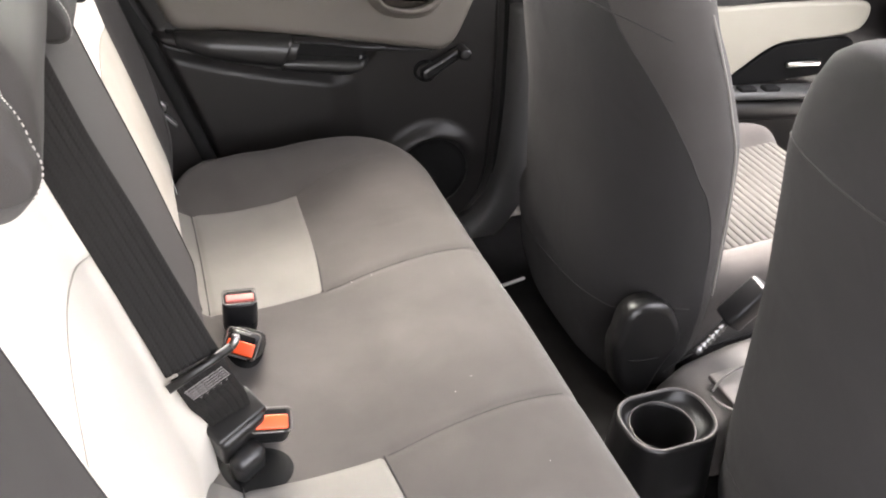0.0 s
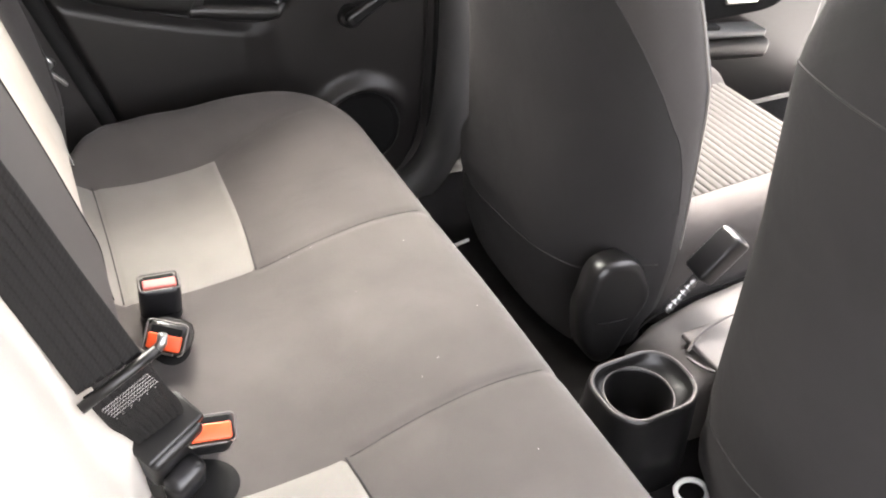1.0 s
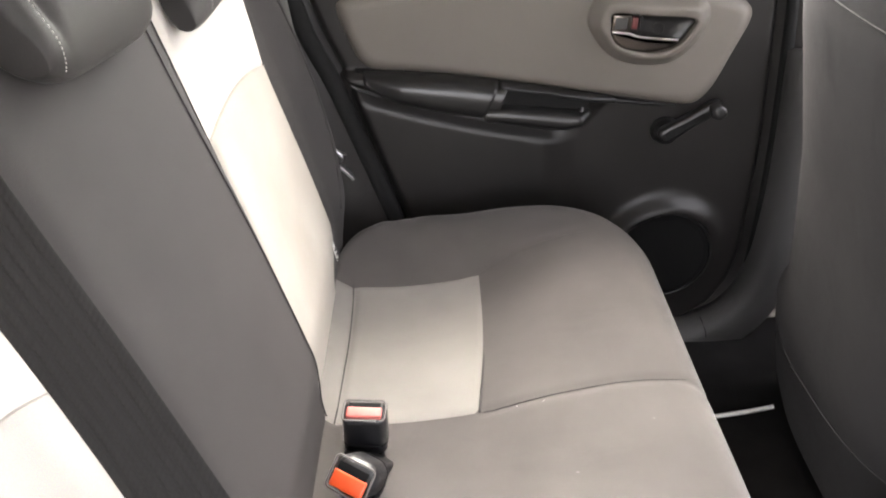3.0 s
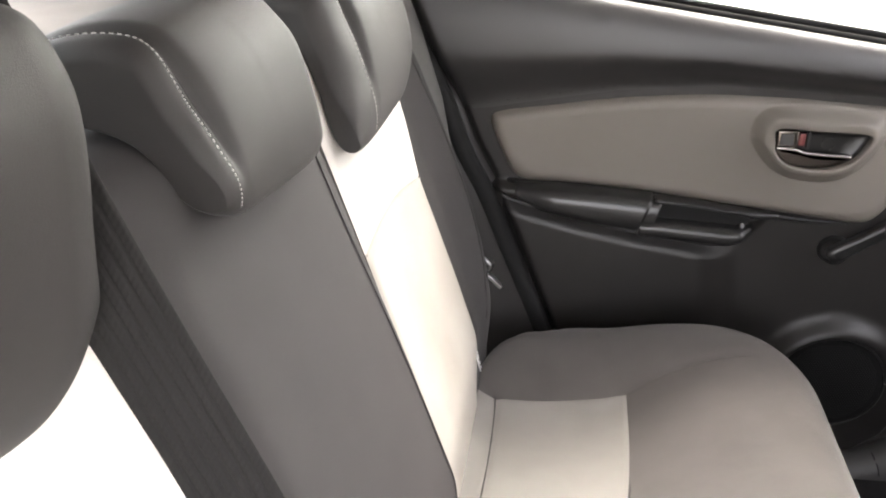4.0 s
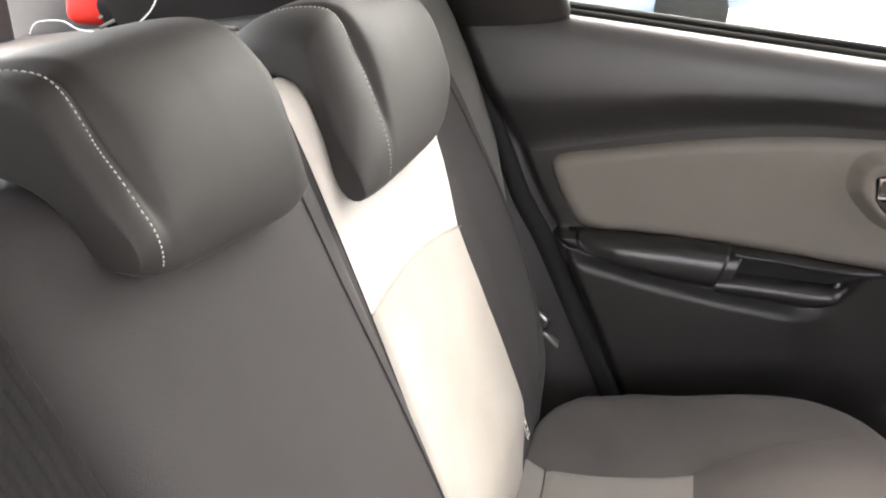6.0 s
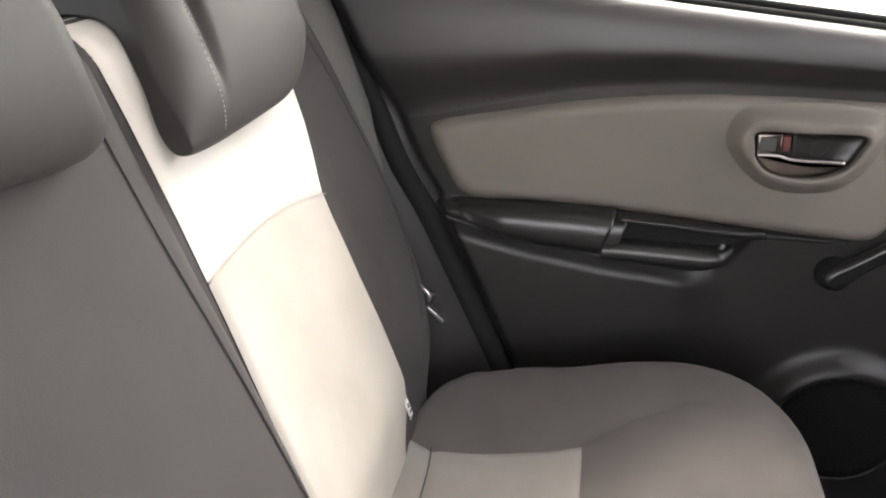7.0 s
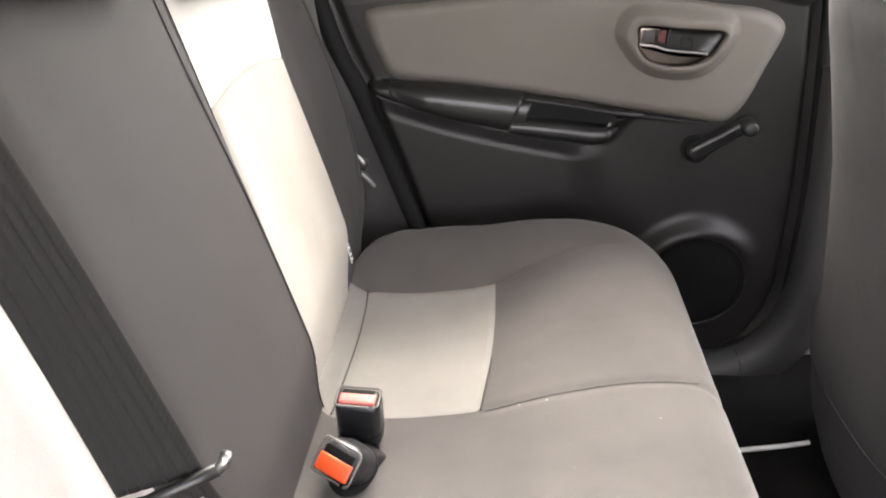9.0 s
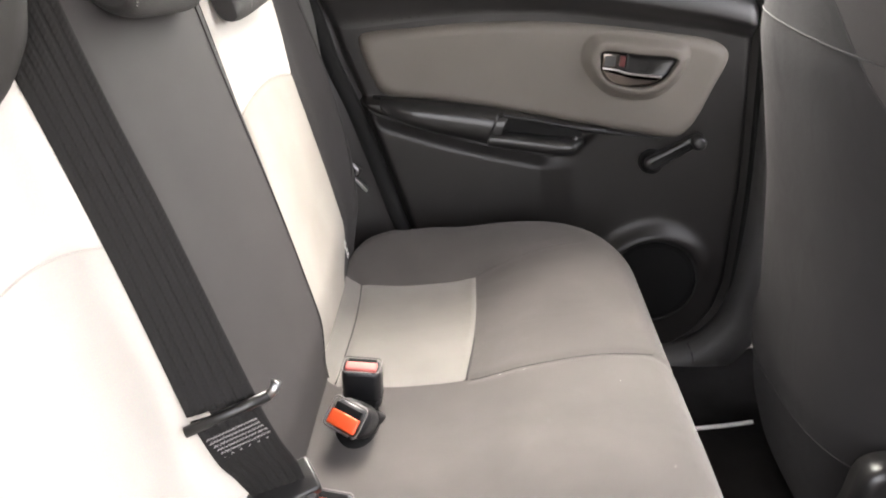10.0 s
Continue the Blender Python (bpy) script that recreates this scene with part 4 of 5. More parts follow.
ledge_v, ledge_f = [], []
for i in range(21):
    x = -0.10 + 0.86 * i / 20
    z = float(sill_z(x))
    ledge_v += [(x, 0.696, z - 0.004), (x, 0.74, z - 0.012), (x, 0.79, z - 0.03), (x, 0.80, z - 0.20)]
ledge_f = [(4 * i + k, 4 * i + k + 1, 4 * i + k + 5, 4 * i + k + 4) for i in range(20) for k in range(3)]
mesh_part("outer_sill", ledge_v, ledge_f, PILLAR_GREY, door, "dark outer window sill")

# ---- body around the rear door ----
rear_seal = thing("door_seal", "black rubber door seal along the rear opening", "door seal", kind="structure")
tube_part("seal", [(0.168, 0.672, 0.15), (0.108, 0.672, 0.357), (0.066, 0.672, 0.497), (0.036, 0.672, 0.592), (0.007, 0.672, 0.664), (-0.021, 0.676, 0.763), (-0.092, 0.68, 0.95)], 0.016, RUBBER, rear_seal, n=60, sides=10)
quarter = thing("quarter_trim", "dark grey plastic trim beside the rear backrest", "car trim", kind="structure")
qx = lambda z: np.interp(z, REAR_Z, REAR_X) + 0.012
qv, qf = [], []
QN = 40
for j in range(QN + 1):
    z = 0.10 + 1.12 * j / QN
    for i in range(13):
        s = i / 12
        qv.append((float(qx(min(z, 0.95))) - 0.45 * s - 0.1 * max(0, z - 0.95), 0.700 - 0.05 * s * s - 0.05 * min(1, s * 9) - 0.02 * math.sin(s * 3) - 0.25 * max(0, z - 0.92), z))
for j in range(QN):
    for i in range(12):
        q = j * 13 + i
        qf.append((q, q + 1, q + 14, q + 13))
mesh_part("trim_panel", qv, qf, BLACK_PLASTIC, quarter)
pad_v = []
for i in range(31):
    z = 0.66 + 0.40 * i / 30
    inner = (float(np.interp(z, (0.66, 0.74, 0.82, 0.90, 1.06), (-0.004, -0.012, -0.028, -0.053, -0.110))), float(back_edge(z)) - 0.010)
    outer = (float(np.interp(z, (0.66, 0.756, 0.81, 0.862, 0.92, 1.06), (-0.002, -0.013, -0.024, -0.034, -0.050, -0.098))), float(np.interp(z, (0.66, 0.75, 0.92, 1.06), (0.622, 0.652, 0.660, 0.640))))
    pad_v += [(inner[0] + (outer[0] - inner[0]) * k / 8 + 0.007 * math.sin(k / 8 * math.pi) - 0.030 * max(0, k - 7), inner[1] + (outer[1] - inner[1]) * min(k, 8) / 8, z) for k in range(10)]
mesh_part("side_pad", pad_v, [(10 * i + k, 10 * i + k + 1, 10 * i + k + 11, 10 * i + k + 10) for i in range(30) for k in range(9)], SIDE_GREY, quarter, "pale grey side trim beside the backrest")
hook = thing("belt_tongue", "chrome outer belt tongue resting in its holder", "seat belt")
strap("webbing", [(-0.055, 0.632, 0.86), (-0.02, 0.628, 0.72), (0.025, 0.606, 0.56), (0.048, 0.592, 0.486)], [(-0.047, 0.644, 0.86), (-0.012, 0.640, 0.72), (0.031, 0.618, 0.56), (0.054, 0.601, 0.484)], 0.0014, BLACK_PLASTIC, hook)
box_part("tongue_head", (0.020, 0.012, 0.024), 0.004, pose(0.056, 0.592, 0.478, 0, 35, 20), BLACK_PLASTIC, hook)
box_part("tongue_plate", (0.005, 0.016, 0.030), 0.0012, pose(0.067, 0.586, 0.458, 0, -38, 10), METAL, hook, "bright steel plate")
v, f = tube(curve_points([(0.040, 0.594, 0.492), (0.052, 0.590, 0.494), (0.062, 0.588, 0.482), (0.056, 0.590, 0.472), (0.044, 0.593, 0.476)], 30), 0.003, 8)
mesh_part("tongue_loop", v, f, METAL, hook, "steel loop")
hook.location = (-0.014, -0.006, 0.026)
pillar = thing("centre_pillar", "black centre pillar trim with rubber seal", "car trim", kind="structure")
pv, pf = [], []
PN = 50
for j in range(PN + 1):
    z = 0.06 + 1.16 * j / PN
    lean = 0.30 * max(0, z - 0.75)
    x0 = float(np.interp(z, FRONT_Z, FRONT_X)) - 0.03
    for i in range(11):
        s = i / 10
        pv.append((x0 + 0.165 * s, 0.716 - 0.046 * math.sin(min(1, s * 2.2) * math.pi / 2) + 0.02 * max(0, s - 0.7) - lean, z))
for j in range(PN):
    for i in range(10):
        q = j * 11 + i
        pf.append((q, q + 1, q + 12, q + 11))
mesh_part("pillar_trim", pv, pf, BLACK_PLASTIC, pillar)
tube_part("seal", [(0.65, 0.682, 0.080), (0.692, 0.682, 0.108), (0.722, 0.682, 0.155), (0.736, 0.682, 0.22), (0.742, 0.682, 0.42), (0.731, 0.680, 0.69), (0.71, 0.665, 0.86), (0.69, 0.59, 1.12)], 0.010, RUBBER, pillar, n=60, sides=8)
rocker = thing("door_sill", "black plastic sill scuff plate below the rear door", "car trim", kind="structure")
rail = curve_points([(0.10, 0.066), (0.40, 0.066), (0.56, 0.069), (0.62, 0.074), (0.668, 0.092), (0.708, 0.130), (0.732, 0.180), (0.744, 0.26), (0.750, 0.40), (0.745, 0.60)], 70)
slope = np.gradient(rail, axis=0)
slope /= np.linalg.norm(slope, axis=1)[:, None]
loops = []
for (x, z), (tx, tz) in zip(rail, slope):
    loops.append([(x - tz * k, y, z + tx * k) for k, y in ((0.013, 0.694), (0.012, 0.676), (0.010, 0.664), (0.005, 0.652), (-0.003, 0.644), (-0.013, 0.640), (-0.060, 0.640), (-0.060, 0.694))])
v, f = skin(loops)
mesh_part("scuff_plate", v, f, PILLAR_GREY, rocker)
tube_part("plate_joint", [(0.654, 0.668, 0.0975), (0.6565, 0.655, 0.0915), (0.659, 0.644, 0.083), (0.660, 0.639, 0.072)], 0.0012, RUBBER, rocker, n=16)

# ---- floor, roof, tail ----
floor = thing("floor", "black carpeted car floor", "car floor", kind="structure")
fv, ff = [], []
for j in range(61):
    for i in range(41):
        x, y = -0.75 + 2.75 * j / 60, -0.70 + 1.40 * i / 40
        z = 0.065 + 0.075 * math.exp(-((y + 0.07) / 0.10) ** 2) * (1 if x > 0.2 else 0.5) + 0.004 * noise.noise(Vector((x * 9, y * 9, 0)))
        fv.append((x, y, z - 0.003))
ff = [(j * 41 + i, j * 41 + i + 1, (j + 1) * 41 + i + 1, (j + 1) * 41 + i) for j in range(60) for i in range(40)]
mesh_part("carpet", fv, ff, CARPET, floor)
box_part("underbody", (2.75, 1.40, 0.06), 0.01, pose(0.625, 0, 0.02), RUBBER, floor)
strip = thing("floor_strip", "thin white strip lying on the carpet", "strip")
v, f = tube(curve_points([(0.575, 0.430, 0.073), (0.62, 0.437, 0.0735), (0.67, 0.443, 0.074), (0.715, 0.450, 0.075)], 20), 0.0036, 8)
mesh_part("strip_body", v, f, WHITE, strip)
roof = thing("roof", "pale headliner under the car roof", "car roof", kind="structure")
rv, rf = [], []
for layer in (0.0, 0.03):
    for j in range(31):
        for i in range(21):
            x, y = -0.35 + 1.42 * j / 30, -0.64 + 1.24 * i / 20
            rv.append((x, y, 1.265 - 0.065 * (y / 0.60) ** 4 - 0.05 * ((x - 0.4) / 0.9) ** 2 + layer))
for layer in range(2):
    rf += [(layer * 651 + j * 21 + i, layer * 651 + j * 21 + i + 1, layer * 651 + (j + 1) * 21 + i + 1, layer * 651 + (j + 1) * 21 + i) for j in range(30) for i in range(20)]
mesh_part("headliner", rv, rf, ROOF_CLOTH, roof)
shelf = thing("parcel_shelf", "grey felt parcel shelf behind the rear seat", "parcel shelf")
shelf_line = [(-0.75, 0.0), (-0.75, 0.56), (-0.72, 0.625), (-0.56, 0.612), (-0.42, 0.550), (-0.30, 0.462), (-0.215, 0.400), (-0.175, 0.340), (-0.17, 0.0), (-0.175, -0.340), (-0.30, -0.462), (-0.42, -0.550), (-0.72, -0.60), (-0.75, -0.56)]
poly_pad("shelf_board", shelf_line, lambda a, b, h: (a, b, 0.938 + h), 0.016, 0.006, SHELF_CLOTH, shelf, "grey felt board", n=220)
tube_part("shelf_edge", [(-0.46, 0.573, 0.957), (-0.41, 0.535, 0.958), (-0.307, 0.462, 0.958), (-0.216, 0.398, 0.957)], 0.0022, SHELF_CLOTH, shelf, "pale moulded shelf edge", n=30)
cord = thing("cord", "thin white cord lying on the parcel shelf", "cord")
v, f = tube(curve_points([(-0.70, 0.62, 0.957), (-0.685, 0.625, 0.972), (-0.64, 0.625, 0.970), (-0.57, 0.575, 0.959), (-0.47, 0.51, 0.958), (-0.44, 0.53, 0.962), (-0.425, 0.56, 0.985), (-0.43, 0.60, 1.03)], 60), 0.0010, 6)
mesh_part("cord_body", v, f, WHITE, cord)
pack = thing("red_pouch", "bright red plastic pouch at the back of the shelf", "pouch")
box_part("pouch_body", (0.06, 0.05, 0.06), 0.016, pose(-0.600, 0.645, 0.989, 0, 14, 35), RED, pack)
bag = thing("striped_bag", "folded dark bag with pale stripes beside the red pouch", "bag")
box_part("bag_body", (0.10, 0.05, 0.05), 0.014, pose(-0.520, 0.640, 0.980, 0, -12, 0), RUBBER, bag)
for k in range(3):
    box_part("stripe", (0.11, 0.004, 0.005), 0.0015, pose(-0.515, 0.614 + 0.004 * k, 0.970 + 0.013 * k, 0, -16, 0), SHELF_CLOTH, bag, "pale stripe")
tail = thing("tailgate", "tailgate with dark trim and rear window", "car tailgate", kind="structure")
box_part("tail_trim", (0.04, 1.20, 0.74), 0.02, pose(-0.755, 0, 0.695, 0, 8, 0), PILLAR_GREY, tail)
box_part("tail_top", (0.05, 1.10, 0.06), 0.02, pose(-0.36, 0, 1.235, 0, 8, 0), PILLAR_GREY, tail)
rear_pane = mesh_part("rear_window", [(-0.70, -0.55, 1.05), (-0.70, 0.55, 1.05), (-0.375, 0.5, 1.21), (-0.375, -0.5, 1.21)], [(0, 1, 2, 3)], GLASS, tail, "rear window glass", smooth=False)
rear_pane.visible_shadow = False
near_side = thing("near_side_body", "plain dark trim of the open near side", "car trim", kind="structure")
box_part("rear_quarter", (0.62, 0.05, 0.85), 0.02, pose(-0.48, -0.68, 0.50), PILLAR_GREY, near_side)
box_part("sill", (2.2, 0.08, 0.10), 0.02, pose(0.8, -0.70, 0.04), BLACK_PLASTIC, near_side)
# Out of view; added to keep side light off the driver's seat.
box_part("unseen_door_panel", (1.05, 0.06, 0.66), 0.02, pose(1.40, -0.70, 0.42), PILLAR_GREY, near_side, "unseen closed front door of the near side, added to block light")
box_part("near_pillar", (0.10, 0.05, 1.15), 0.02, pose(0.80, -0.68, 0.62, -8, 0, 0), BLACK_PLASTIC, near_side)
# Unseen closing panel, added to cut rear side light on the front seat backs.
box_part("unseen_rear_pillar", (0.60, 0.05, 0.36), 0.02, pose(-0.47, -0.625, 1.08, -14, 0, 0), PILLAR_GREY, near_side)
# Added wall, never in view, that holds back low light from the open side.
block_wall = thing("light_block_wall", "plain grey wall, unseen, added to block low light at the open side", "wall", kind="structure")
box_part("wall_face", (14.0, 0.2, 0.92), 0.02, pose(0.5, -1.9, 0.14), CONSOLE_GREY, block_wall)
far_body = thing("far_side_body", "plain dark outer body of the far side", "car body", kind="structure")
box_part("outer_skin", (2.9, 0.03, 0.72), 0.02, pose(0.6, 0.765, 0.33), PILLAR_GREY, far_body)


box_part("rear_side_trim", (0.46, 0.04, 0.75), 0.03, pose(-0.60, 0.705, 0.86, 8, 0, 0), PILLAR_GREY, far_body, "grey trim beside the parcel shelf")
box_part("shelf_support", (0.50, 0.14, 0.03), 0.012, pose(-0.52, 0.64, 0.935), PILLAR_GREY, far_body, "grey ledge beside the parcel shelf")


# ---- front seats ----
def front_seat(name, label, yc, shift=0.0, sides=(1, -1), grow=1.0, flare=0.0, slim=1.0, side_cloth=None, top_seam=0.786):
    ob = thing(name, label, "car seat", "front seats")
    rear = lambda z: float(np.interp(z, (0.11, 0.20, 0.30, 0.45, 0.55, 0.69, 0.76, 0.87), (0.712, 0.694, 0.678, 0.668, 0.660, 0.636, 0.622, 0.620))) + shift
    half = lambda z: float(np.interp(z, (0.11, 0.14, 0.24, 0.27, 0.31, 0.45, 0.60, 0.72, 0.80, 0.835, 0.858, 0.87, 0.874), (0.205, 0.232, 0.242, 0.243, 0.244, 0.244, 0.244, 0.236, 0.214, 0.192, 0.155, 0.10, 0.004))) * slim
    deep = lambda z: float(np.interp(z, (0.17, 0.20, 0.30, 0.60, 0.80, 0.835, 0.858, 0.87, 0.874), (0.07, 0.09, 0.105, 0.10, 0.075, 0.065, 0.05, 0.03, 0.002)))
    fine = np.concatenate([np.linspace(0.11, 0.15, 5), np.linspace(0.16, 0.80, 44), np.linspace(0.81, 0.87, 12), (0.8725, 0.874)])

    def spot(z, ang):
        c, s = math.cos(ang), math.sin(ang)
        e = 2 / 2.7
        a, b = half(z) + (flare * float(smoothstep(0.36, 0.28, z)) if s > 0 else 0.0), deep(z)
        x = rear(z) + b - b * math.copysign(abs(c) ** e, c)
        if c < 0:
            x += 0.25 * b * abs(c)
        bow = 0.010 * (1 - abs(s) ** 2)
        return (x - bow * max(0, c), yc + a * math.copysign(abs(s) ** e, s), 0.17 + (z - 0.17) * grow)

    def seam_angle(z):
        return float(np.interp(z, (0.40, 0.46, 0.49, 0.52, 0.55, 0.58, 0.61, 0.64, 0.67, 0.70, 0.73, 0.76, 0.80, 0.84), (1.75, 1.705, 1.665, 1.615, 1.56, 1.485, 1.40, 1.305, 1.19, 1.055, 0.905, 0.735, 0.52, 0.34)))

    # Unless side_cloth is given, bolsters get the seat cloth in its lit, paler copy.
    for name, cloth, label, lo, hi in (("seat_back", FRONT_CLOTH, "dark charcoal cloth rear panel", lambda q: -q, lambda q: q),
                                       ("bolster", side_cloth or LIT_BOLSTER_CLOTH, "charcoal cloth side bolsters and front", lambda q: q, lambda q: 2 * math.pi - q)):
        rows = [[spot(z, lo(seam_angle(z)) + (hi(seam_angle(z)) - lo(seam_angle(z))) * k / 48) for k in range(49)] for z in fine]
        v, f = skin(rows, False, False, False)
        mesh_part(name, v, f, cloth, ob, label)
    for side in sides:
        v, f = tube(curve_points([spot(z, side * seam_angle(z)) for z in np.linspace(0.40, 0.83, 20)], 60), 0.0008, 5)
        mesh_part("seam", v, f, SEAM_GREY, ob)
    for ang in (1.95, -1.95):
        v, f = tube(curve_points([spot(z, ang) for z in np.linspace(0.24, 0.82, 14)], 60), 0.0026, 6)
        mesh_part("piping", v, f, GREY_CLOTH, ob, "pale stitched piping")
    v, f = tube(curve_points([spot(top_seam - 0.018 * abs(s) ** 3, s * 1.35) for s in np.linspace(-1, 1, 20)], 60), 0.0014, 5)
    mesh_part("seam", v, f, SEAM_GREY, ob)
    low = [spot(float(np.interp(q, (-1.6, -1.25, -0.71, -0.1, 0.25, 0.82, 1.4), (0.315, 0.335, 0.290, 0.266, 0.248, 0.240, 0.300))), q) for q in np.linspace(-1.6, 1.4, 24)]
    v, f = tube(curve_points(low, 60), 0.0014, 5)
    mesh_part("seam", v, f, SEAM_GREY, ob)
    # cushion with ribbed middle
    rect = (0.80 + shift, 1.27 + shift, yc - 0.235, yc + 0.235)
    pad("seat_cushion", rect, (0.08, 0.08, 0.04, 0.04), 0.045, lambda a, b: 0.318 + 0.05 * (a - 0.8 - shift) + 0.034 * smoothstep(0.12, 0.185, np.abs(b - yc)),
        lambda a, b, h: np.stack([a, b, h], 1), 0.14, FABRIC, ob, "charcoal cloth seat cushion bolsters", step=0.012)
    for k in range(26):
        x = 0.86 + shift + 0.015 * k
        box_part("rib", (0.0142, 0.29, 0.012), 0.005, pose(x, yc, 0.324 + 0.05 * (x - 0.8 - shift), 0, -3, 0), FRONT_GREY, ob, seg=2)
    # base and rails
    box_part("seat_base", (0.42, 0.40, 0.10), 0.02, pose(1.02 + shift, yc, 0.16), RUBBER, ob)
    for s in (-1, 1):
        box_part("seat_rail", (0.42, 0.035, 0.05), 0.006, pose(1.08 + shift, yc + s * 0.19, 0.105), RUBBER, ob)
    # headrest
    for s in (-1, 1):
        v, f = tube([(0.695 + shift, yc + s * 0.07, 0.85), (0.675 + shift, yc + s * 0.07, 0.96)], 0.0065, 10)
        mesh_part("headrest_post", v, f, CHROME, ob)
    rings = []
    for t in np.sin(np.linspace(-1, 1, 19) * math.pi / 2):
        s = max(0.02, 1 - abs(t) ** 5) ** 0.4
        rings.append([(0.69 + shift + 0.05 * s * math.cos(q) + 0.01 * math.sin(q), yc + 0.13 * t, 1.01 + 0.085 * s * math.sin(q)) for q in np.linspace(0, 2 * math.pi, 28, endpoint=False)])
    v, f = skin(rings)
    mesh_part("headrest_pad", v, f, FRONT_CLOTH, ob)
    return ob


seat_p = front_seat("front_seat", "dark charcoal front passenger seat with pale cushion", 0.262, flare=0.045)
recl = [(0.656, 0.269), (0.661, 0.302), (0.667, 0.336), (0.681, 0.352), (0.709, 0.355), (0.742, 0.341), (0.765, 0.306), (0.778, 0.264), (0.766, 0.236), (0.747, 0.195), (0.735, 0.160), (0.705, 0.152), (0.672, 0.195)]
poly_pad("recliner_cover", recl, lambda a, b, h: (a, 0.034 - h, b), 0.034, 0.012, SOFT_BLACK, seat_p, "satin black recliner cover", n=90)
tube_part("cover_joint", [(0.661, 0.0055, 0.258), (0.69, -0.0005, 0.246), (0.73, -0.0005, 0.240), (0.762, 0.0055, 0.236)], 0.0013, RUBBER, seat_p)
front_seat("front_seat", "dark charcoal front driver seat seen from behind", -0.392, 0.01, (), 1.035, slim=0.93, side_cloth=FRONT_CLOTH, top_seam=0.748)

# ---- centre console ----
console = thing("centre_console", "grey centre console between the front seats", "car console")
rows = []
for x, lo, hi, half, edge in ((0.735, 0.10, 0.205, 0.062, 0.020), (0.78, 0.10, 0.232, 0.070, 0.022), (0.86, 0.10, 0.250, 0.074, 0.024), (0.96, 0.10, 0.258, 0.076, 0.024), (1.10, 0.10, 0.262, 0.078, 0.024), (1.42, 0.10, 0.285, 0.080, 0.024)):
    q = rr_loop(-0.080 - half, -0.080 + half, lo, hi, (0.006, edge, edge, 0.006), 0.0, 10, 8, 6)
    rows.append([(x, a, b) for a, b in q])
v, f = skin(rows)
mesh_part("console_body", v, f, CONSOLE_GREY, console, "warm grey grained console body")
box_part("console_tray", (0.20, 0.085, 0.010), 0.004, pose(0.885, -0.110, 0.252, 0, -3, 0), CONSOLE_GREY, console, "grey tray")
tube_part("tray_rim", [(0.770, -0.100, 0.249), (0.80, -0.088, 0.262), (0.85, -0.080, 0.268), (0.93, -0.076, 0.272), (1.02, -0.076, 0.275)], 0.0025, CONSOLE_GREY, console, "pale moulded rim")
tube_part("tray_rim", [(0.765, -0.108, 0.247), (0.768, -0.132, 0.250), (0.780, -0.148, 0.250)], 0.0025, CONSOLE_GREY, console, "pale moulded rim")
tube_part("console_joint", [(0.745, -0.012, 0.214), (0.80, -0.004, 0.232), (0.90, -0.002, 0.244), (1.05, 0.0, 0.248)], 0.0012, RUBBER, console)
cupholder = thing("cup_holder", "black plastic rear cup holder at the console end", "cup holder")
rim_rect = (0.606, 0.756, -0.178, -0.062)
loops = []
for grow, z in ((-0.012, 0.07), (-0.006, 0.16), (-0.001, 0.225), (0.0, 0.235), (0.002, 0.240), (0.006, 0.241), (0.009, 0.238), (0.011, 0.228)):
    q = rr_loop(*rim_rect, (0.05, 0.05, 0.045, 0.045), grow, 8, 8, 10)
    loops.append([(a, b, z) for a, b in q])
cx, cy = 0.676, -0.119
for rad, z in ((0.052, 0.222), (0.049, 0.221), (0.0475, 0.217), (0.043, 0.15), (0.041, 0.125), (0.0, 0.123)):
    ring = []
    for a, b in rr_loop(*rim_rect, (0.05, 0.05, 0.045, 0.045), 0.011, 8, 8, 10):
        t = math.atan2(b - cy, a - cx)
        ring.append((cx + rad * math.cos(t), cy + rad * math.sin(t), z))
    loops.append(ring)
v, f = skin(loops, True, False)
mesh_part("holder_body", v, f, SOFT_BLACK, cupholder)
v, f = tube(curve_points([(cx + 0.0495 * math.cos(a), cy + 0.0495 * math.sin(a), 0.2225) for a in np.linspace(0, 2 * math.pi, 30)], 70), 0.0016, 6)
mesh_part("hole_rim", v, f, CONSOLE_GREY, cupholder, "worn pale rim")
v, f = tube(curve_points([(a, b, 0.2405) for a, b in rr_loop(*rim_rect, (0.05, 0.05, 0.045, 0.045), 0.004, 4, 4, 6)] , 120, True), 0.0018, 6)
mesh_part("outer_rim", v, f, CONSOLE_GREY, cupholder, "worn pale rim")
ring_thing = thing("floor_ring", "pale pink ring lying by the console on the floor", "ring")
v, f = tube(curve_points([(0.722 + 0.024 * math.cos(a), -0.222 + 0.020 * math.sin(a), 0.10) for a in np.linspace(0, 2 * math.pi, 16)], 50), 0.004, 8)
mesh_part("ring_body", v, f, WHITE, ring_thing)
fb = thing("seat_belt_buckle", "black front belt buckle on a ribbed metal stalk", "belt buckle")
box_part("buckle_body", (0.034, 0.046, 0.085), 0.008, pose(0.868, -0.018, 0.336, 0, 38, -8), BUCKLE_BLACK, fb)
v, f = tube(curve_points([(0.795, -0.018, 0.250), (0.815, -0.018, 0.275), (0.838, -0.018, 0.303)], 10), 0.0062, 10)
mesh_part("stalk", v, f, METAL, fb, "ribbed metal stalk")
